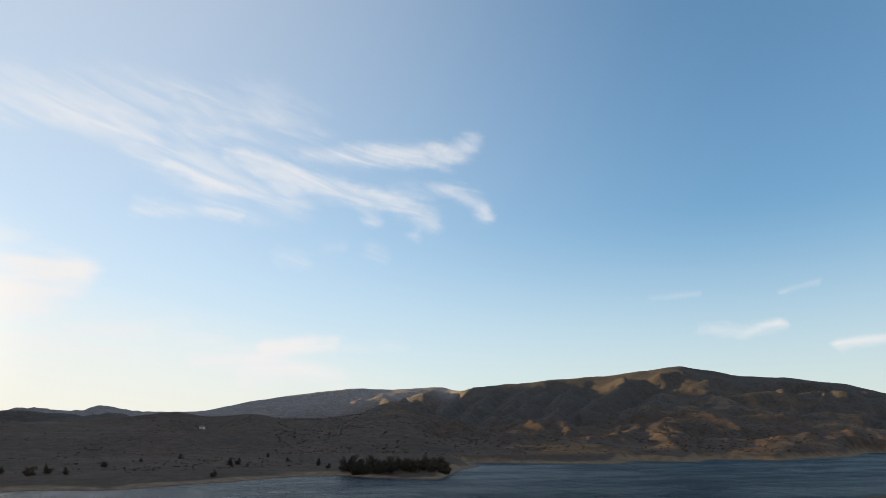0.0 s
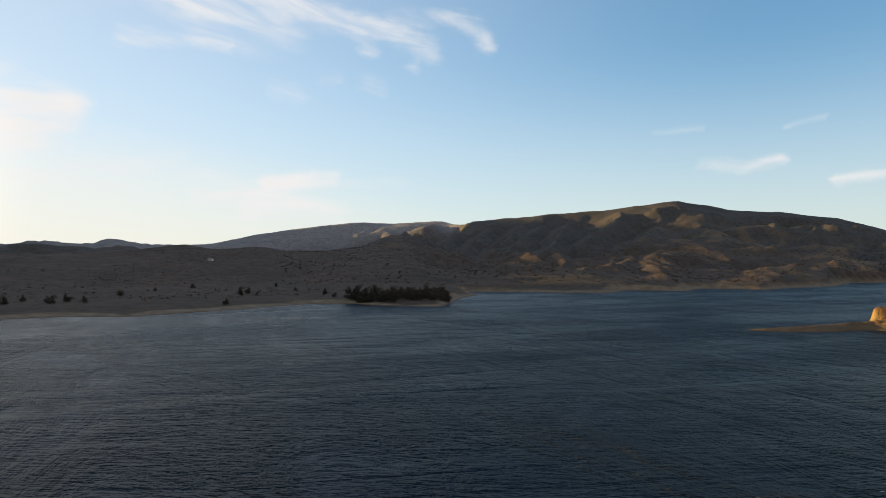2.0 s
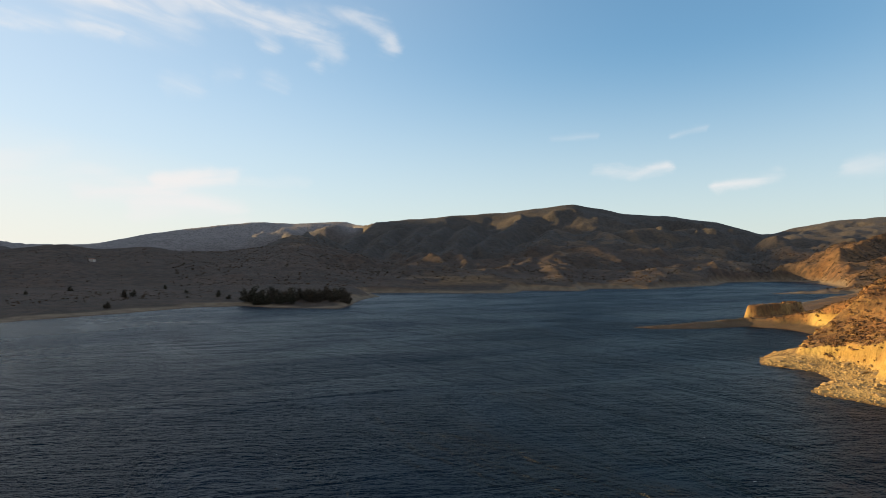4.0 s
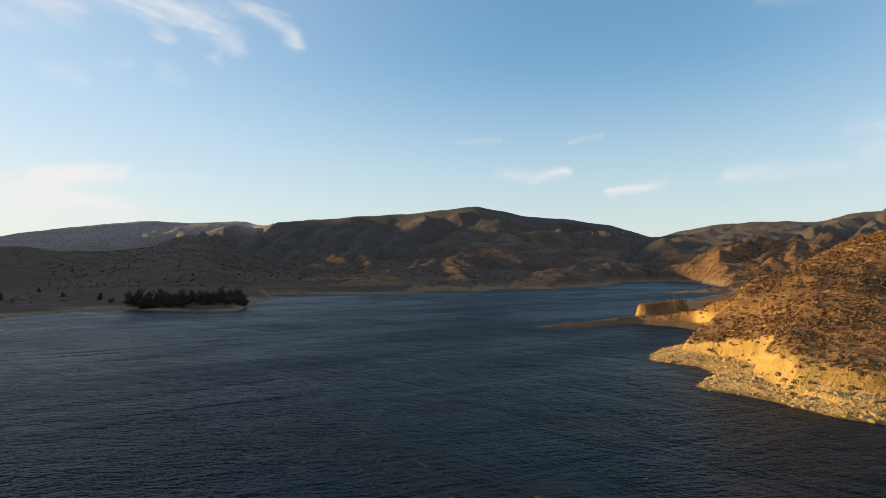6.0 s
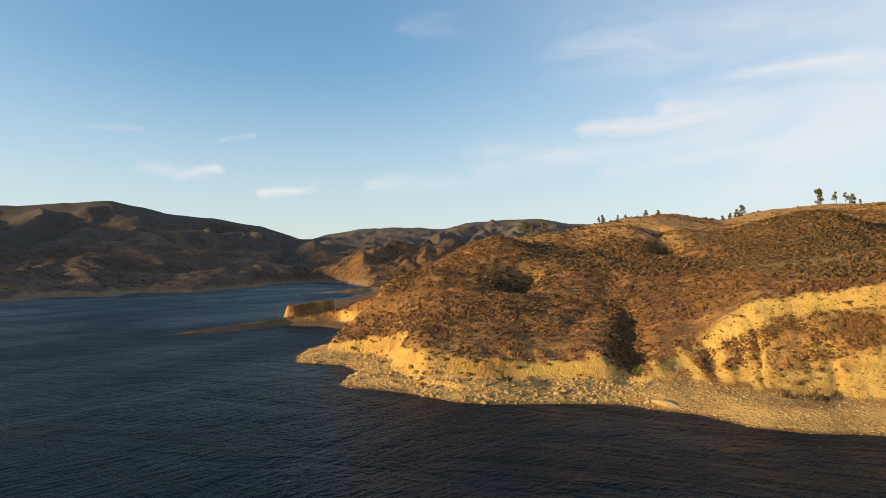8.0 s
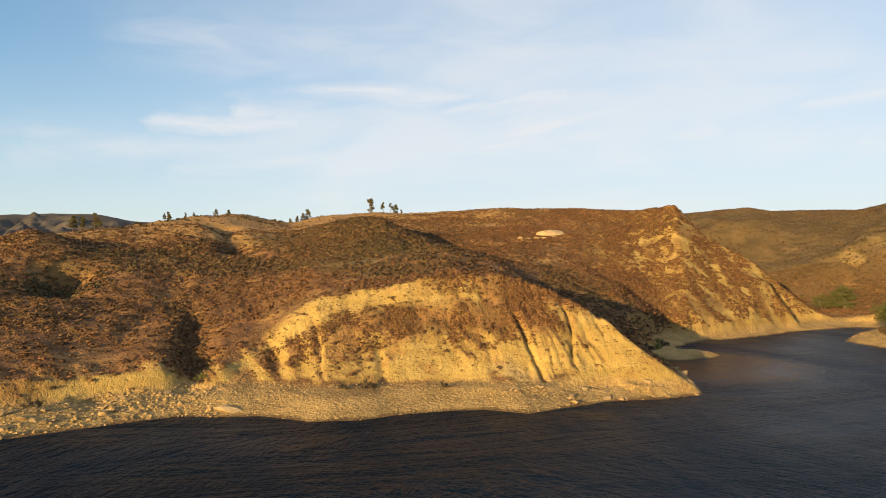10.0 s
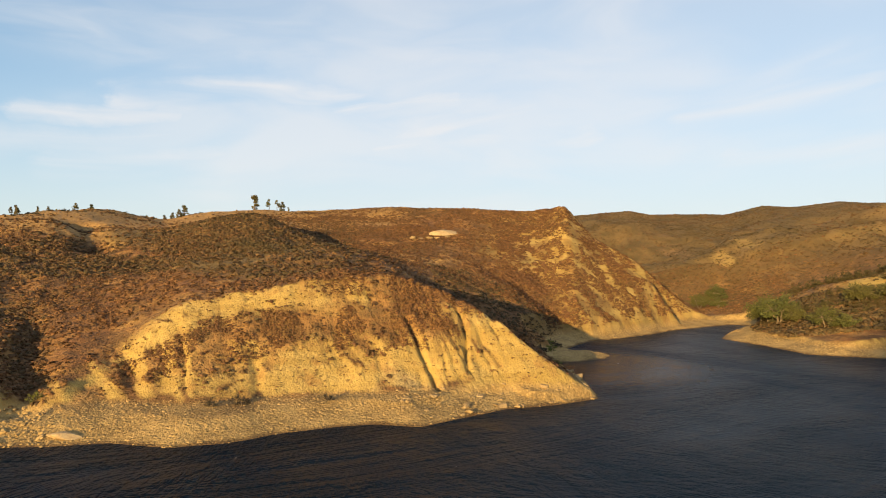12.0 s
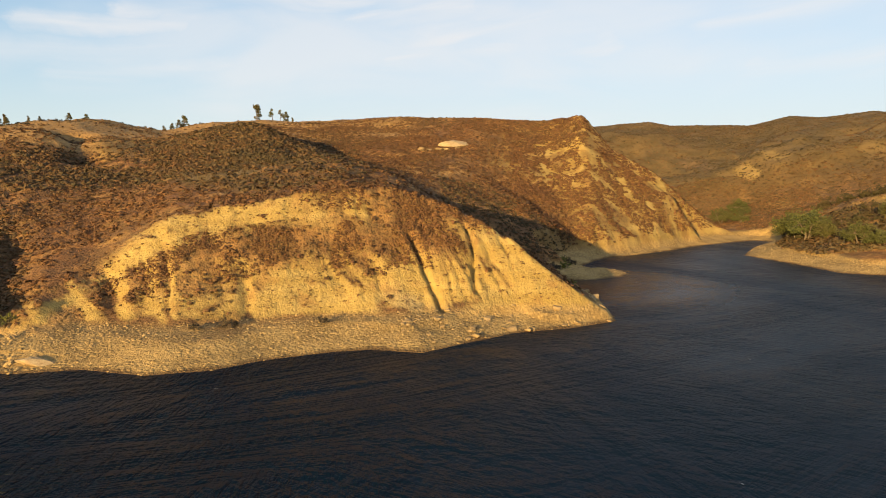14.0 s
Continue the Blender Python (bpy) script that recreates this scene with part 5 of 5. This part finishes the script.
def strew(name, templates, tris, x, y, z, sx, sz, tint, material, rng):
    """One mesh of many small pieces, each a turned and scaled template with its own tint."""
    n, k = len(x), templates.shape[1]
    t = templates[rng.integers(0, len(templates), n)]
    ang = rng.uniform(0, 2 * np.pi, n)
    c, s_ = np.cos(ang)[:, None], np.sin(ang)[:, None]
    px = (t[:, :, 0] * c - t[:, :, 1] * s_) * sx[:, None] + x[:, None]
    py = (t[:, :, 0] * s_ + t[:, :, 1] * c) * sx[:, None] + y[:, None]
    pz = t[:, :, 2] * sz[:, None] + z[:, None]
    faces = (tris[None] + (np.arange(n) * k)[:, None, None]).reshape(-1, 3)
    me = quick_mesh(name, np.stack([px, py, pz], -1).reshape(-1, 3), faces, material)
    col = np.repeat(np.concatenate([tint, np.ones((n, 1))], 1), k, 0)
    me.color_attributes.new("tint", "FLOAT_COLOR", "POINT").data.foreach_set("color", np.ascontiguousarray(col, dtype=np.float32).ravel())
    return new(name, me)


rg = np.random.default_rng(17)
# rubble on the shore
ico = [rock_mesh("stone", i + 40, BOULDER, 1, 0.7, 0.35) for i in range(5)]
stones = np.array([[tuple(v.co) for v in me.vertices] for me in ico])
stone_tris = np.array([tuple(p.vertices) for p in ico[0].polygons])
x, y = scatter(rg, 150000, 33, 101, 138, 262)
cx_, cy_ = scatter(rg, 60000, 98, 128, 214, 350)
x, y = np.concatenate([x, cx_]), np.concatenate([y, cy_])
z = ground_z(x, y)
keep = (z > 0.02) & (z < 3.4) & (rg.random(len(x)) < 0.25 + 0.75 * smooth(-0.2, 0.4, fractal(x, y, 16, 3, 91)))
x, y, z = x[keep][:26000], y[keep][:26000], z[keep][:26000]
size = (0.06 + 0.36 * rg.random(len(x)) ** 5) * (0.8 + 0.5 * rg.random(len(x)) ** 6) * (1 + 0.7 * (np.degrees(np.arctan2(x, y)) < 62))
shade = rg.uniform(0.65, 1.25, (len(x), 1))
tint = np.array([[0.34, 0.235, 0.100]]) * shade
strew("shore_rubble", stones, stone_tris, x, y, z + size * 0.02, size, size * 0.85, tint, RUBBLE, rg)
tagged(bpy.data.objects["shore_rubble"], "loose tan rubble strewn along the drawn-down shore", "rubble", kind="stuff")


# scrub on the slopes
def tuft_templates(rng, count, leaves):
    out = []
    for _ in range(count):
        d = rng.normal(size=(leaves, 3))
        d[:, 2] = np.abs(d[:, 2]) * 0.9 + 0.05
        d /= np.linalg.norm(d, axis=1)[:, None]
        mid = d * rng.uniform(0.55, 0.95, (leaves, 1))
        u = np.cross(d, rng.normal(size=(leaves, 3)))
        u /= np.linalg.norm(u, axis=1)[:, None]
        w = np.cross(d, u) + d * rng.uniform(-0.5, 0.5, (leaves, 1))
        k = rng.uniform(0.32, 0.56, (leaves, 1))
        out.append(np.stack([mid - u * k - w * k * 0.4, mid + u * k - w * k * 0.4, mid + w * k * 0.9], 1).reshape(-1, 3))
    return np.array(out)


def soften_normals(me, centres, per):
    """Let the sprays of each tuft shade as one rounded mound."""
    co = np.empty(len(me.vertices) * 3, np.float32)
    me.vertices.foreach_get("co", co)
    nrm = co.reshape(-1, per, 3) - centres[:, None, :]
    nrm /= np.maximum(np.linalg.norm(nrm, axis=2, keepdims=True), 1e-6)
    nrm += np.random.default_rng(5).normal(0, 0.22, nrm.shape)
    nrm /= np.maximum(np.linalg.norm(nrm, axis=2, keepdims=True), 1e-6)
    me.polygons.foreach_set("use_smooth", np.ones(len(me.polygons), dtype=bool))
    me.normals_split_custom_set_from_vertices(nrm.reshape(-1, 3))


TUFTS = tuft_templates(rg, 24, 12)
TUFT_TRIS = np.arange(36).reshape(-1, 3)


def scrub(name, x, y, low, high, dark, label):
    z = ground_z(x, y)
    size = low + (high - low) * rg.random(len(x)) ** 2
    r, a = np.hypot(x, y), np.degrees(np.arctan2(x, y))
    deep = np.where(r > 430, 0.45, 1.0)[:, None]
    olive = np.clip(dark + 0.5 * fractal(x, y, 45, 3, 97) + rg.normal(0, 0.25, len(x)), 0, 1)[:, None]
    pick = rg.random((len(x), 1))
    rust = np.where(pick < 0.6, np.array([[0.150, 0.074, 0.032]]), np.where(pick < 0.85, np.array([[0.175, 0.092, 0.037]]), np.array([[0.115, 0.057, 0.027]])))
    green = np.where(pick < 0.7, np.array([[0.086, 0.064, 0.030]]), np.array([[0.068, 0.052, 0.024]]))
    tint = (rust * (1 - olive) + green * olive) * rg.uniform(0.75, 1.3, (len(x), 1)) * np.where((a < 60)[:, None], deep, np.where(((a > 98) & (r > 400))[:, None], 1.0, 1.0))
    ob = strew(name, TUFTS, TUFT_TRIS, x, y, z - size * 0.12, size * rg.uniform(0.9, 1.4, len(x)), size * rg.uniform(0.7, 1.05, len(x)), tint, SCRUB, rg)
    soften_normals(ob.data, np.stack([x, y, z - size * 0.25], -1), 36)
    tagged(bpy.data.objects[name], label, "scrub", kind="stuff")


x, y = scatter(rg, 190000, 33, 118, 150, 475)
z, b, p = ground_z(x, y), bilinear(bare, x, y), fractal(np.hypot(x, y) * 0.9, np.arctan2(x, y) * 110, 16, 4, 101)
g = bilinear(grass, x, y)
r, a = np.hypot(x, y), np.degrees(np.arctan2(x, y))
dark_zone = shrub_belt(a, r)
want = np.clip(0.54 + 0.2 * (a < 63) + 1.15 * p - 0.75 * np.clip(g - 0.6, 0, 1) + 0.35 * dark_zone, 0.06, 1) * (1 - 0.93 * b) * (bilinear(beach, x, y) < 0.4) * smooth(3.2, 6.0, z + 3 * (a < 62))
keep = (z > 2.8) & (rg.random(len(x)) < want)
x, y, dz_ = x[keep], y[keep], dark_zone[keep]
lush = rg.random(len(x)) < dz_
fx, fy = scatter(rg, 40000, 63, 94, 158, 200)
keep = (bilinear(tufts, fx, fy) > 0.3 + 0.5 * rg.random(len(fx))) & (ground_z(fx, fy) > 4.5) & (fractal(fx, fy, 7, 2, 111) > -0.15)
scrub("bank_scrub", fx[keep][:11000], fy[keep][:11000], 0.14, 0.46, 0.0, "small rust-brown tufts clinging to the tan bank")
px, py = scatter(rg, 40000, 95, 112, 272, 385)
keep = (ground_z(px, py) > 6) & (fractal(px, py, 5, 3, 113) > -0.12)
scrub("pyramid_scrub", px[keep][:15000], py[keep][:15000], 0.30, 0.95, 0.0, "rust-brown tufts speckling the steep tan slope")
fx, fy = scatter(rg, 3000, 64, 96, 158, 196)
keep = ground_z(fx, fy) > 4.0
scrub("stray_tufts", fx[keep], fy[keep], 0.12, 0.40, 0.1, "stray dry tufts on the bare bank")
sx_, sy_ = scatter(rg, 2300, 89, 99, 232, 292)
keep = (ground_z(sx_, sy_) > 3.5) & (np.abs(np.hypot(sx_, sy_) - 262 - 14 * fractal(sx_, sy_, 20, 2, 123)) < 26)
gt = rg.random(900)
gx_ = 153 + 53 * gt + rg.normal(0, 2.2, 900)
gy_ = 86 + 31 * gt + rg.normal(0, 2.2, 900)
gk = ground_z(gx_, gy_) > 4.5
scrub("gully_scrub", gx_[gk], gy_[gk], 0.35, 1.0, 0.6, "dark scrub crowding a dry gully on the hillside")
ux, uy = scatter(rg, 34000, 76, 101, 275, 412)
upper = (ground_z(ux, uy) > 8) & (rg.random(len(ux)) < np.clip(0.55 + 1.3 * fractal(ux, uy, 14, 4, 163), 0.05, 1)) & (bilinear(bare, ux, uy) < 0.6)
scrub("upper_scrub", ux[upper][:20000], uy[upper][:20000], 0.25, 0.85, 0.18, "rust-brown brush speckling the straw slope below the ridge")
hx, hy = 203 + rg.normal(0, 6.5, 700), 157 + rg.normal(0, 5.5, 700)
scrub("hollow_scrub", hx, hy, 0.5, 1.3, 1.0, "dark scrub filling a shaded hollow of the hillside")
# ravine scrub, extra dense and dark to deepen the shade in its colour
scrub("ravine_scrub", sx_[keep], sy_[keep], 0.35, 0.9, 1.0, "dense dark scrub filling the shaded ravine")
scrub("chaparral", x[lush], y[lush], 0.4, 1.2, 0.8, "dense olive-brown chaparral shrubs on the upper slope")
scrub("sagebrush", x[~lush], y[~lush], 0.22, 0.95, 0.22, "low rust-brown dry sagebrush dotted over the hillside")
x, y = scatter(rg, 90000, 96, 131, 285, 800)
z, p = ground_z(x, y), fractal(x, y, 50, 4, 103)
keep = (z > 4.5) & ((np.hypot(x, y) > 430) | (np.degrees(np.arctan2(x, y)) > 113)) & (rg.random(len(x)) < np.clip(0.5 + 0.6 * p, 0.1, 1))
vx, vy = scatter(rg, 13000, 113, 131, 284, 345)
vr = curve_at(COVE_SPUR, np.degrees(np.arctan2(vx, vy)))[0]
vkeep = (ground_z(vx, vy) > 3.2) & (np.hypot(vx, vy) < vr - 8 + 4 * fractal(vx, vy, 12, 2, 131))
scrub("spur_scrub", vx[vkeep], vy[vkeep], 0.6, 1.7, 1.0, "dark olive scrub under the pale cut of the spur")
scrub("cove_scrub", x[keep], y[keep], 0.35, 1.15, 0.75, "dark olive scrub covering the hills behind the cove")
x, y = scatter(rg, 9000, -36, 3, 440, 900)
z, p = ground_z(x, y), fractal(x, y, 60, 4, 107)
keep = (z > 4) & (rg.random(len(x)) < np.clip(0.25 + 0.7 * p, 0.02, 1))
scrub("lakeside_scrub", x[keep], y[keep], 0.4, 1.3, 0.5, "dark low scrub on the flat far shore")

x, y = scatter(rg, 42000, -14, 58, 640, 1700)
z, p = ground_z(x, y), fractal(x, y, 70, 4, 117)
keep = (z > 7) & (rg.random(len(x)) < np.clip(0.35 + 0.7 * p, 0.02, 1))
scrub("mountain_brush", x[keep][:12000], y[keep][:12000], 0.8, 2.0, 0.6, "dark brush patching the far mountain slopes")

x, y = scatter(rg, 26000, 34, 54, 640, 1350)
z, p = ground_z(x, y), fractal(x, y, 55, 4, 171)
keep = (z > 3) & (rg.random(len(x)) < np.clip(0.45 + 0.8 * p, 0.03, 1))
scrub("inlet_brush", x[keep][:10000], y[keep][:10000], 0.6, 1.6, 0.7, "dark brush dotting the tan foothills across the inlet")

# foam flecks on the wind-blown water
x, y = scatter(rg, 420, -45, 132, 70, 420)
keep = ground_z(x, y) < -1.2
x, y = x[keep], y[keep]
fleck = np.array([[(-0.9, -0.12, 0), (-0.3, 0.18, 0.05), (0.1, -0.1, 0.06), (0.5, 0.2, 0.05), (1.0, 0.02, 0)]])
fleck_tris = np.array([(0, 2, 1), (1, 2, 3), (2, 4, 3)])
n = len(x)
strew("foam_flecks", fleck, fleck_tris, x, y, np.full(n, 0.06), rg.uniform(0.08, 0.34, n), np.ones(n) * 0.6, np.full((n, 3), 0.7), FOAM, rg)
tagged(bpy.data.objects["foam_flecks"], "small white foam flecks scattered on the lake", "foam", kind="stuff")
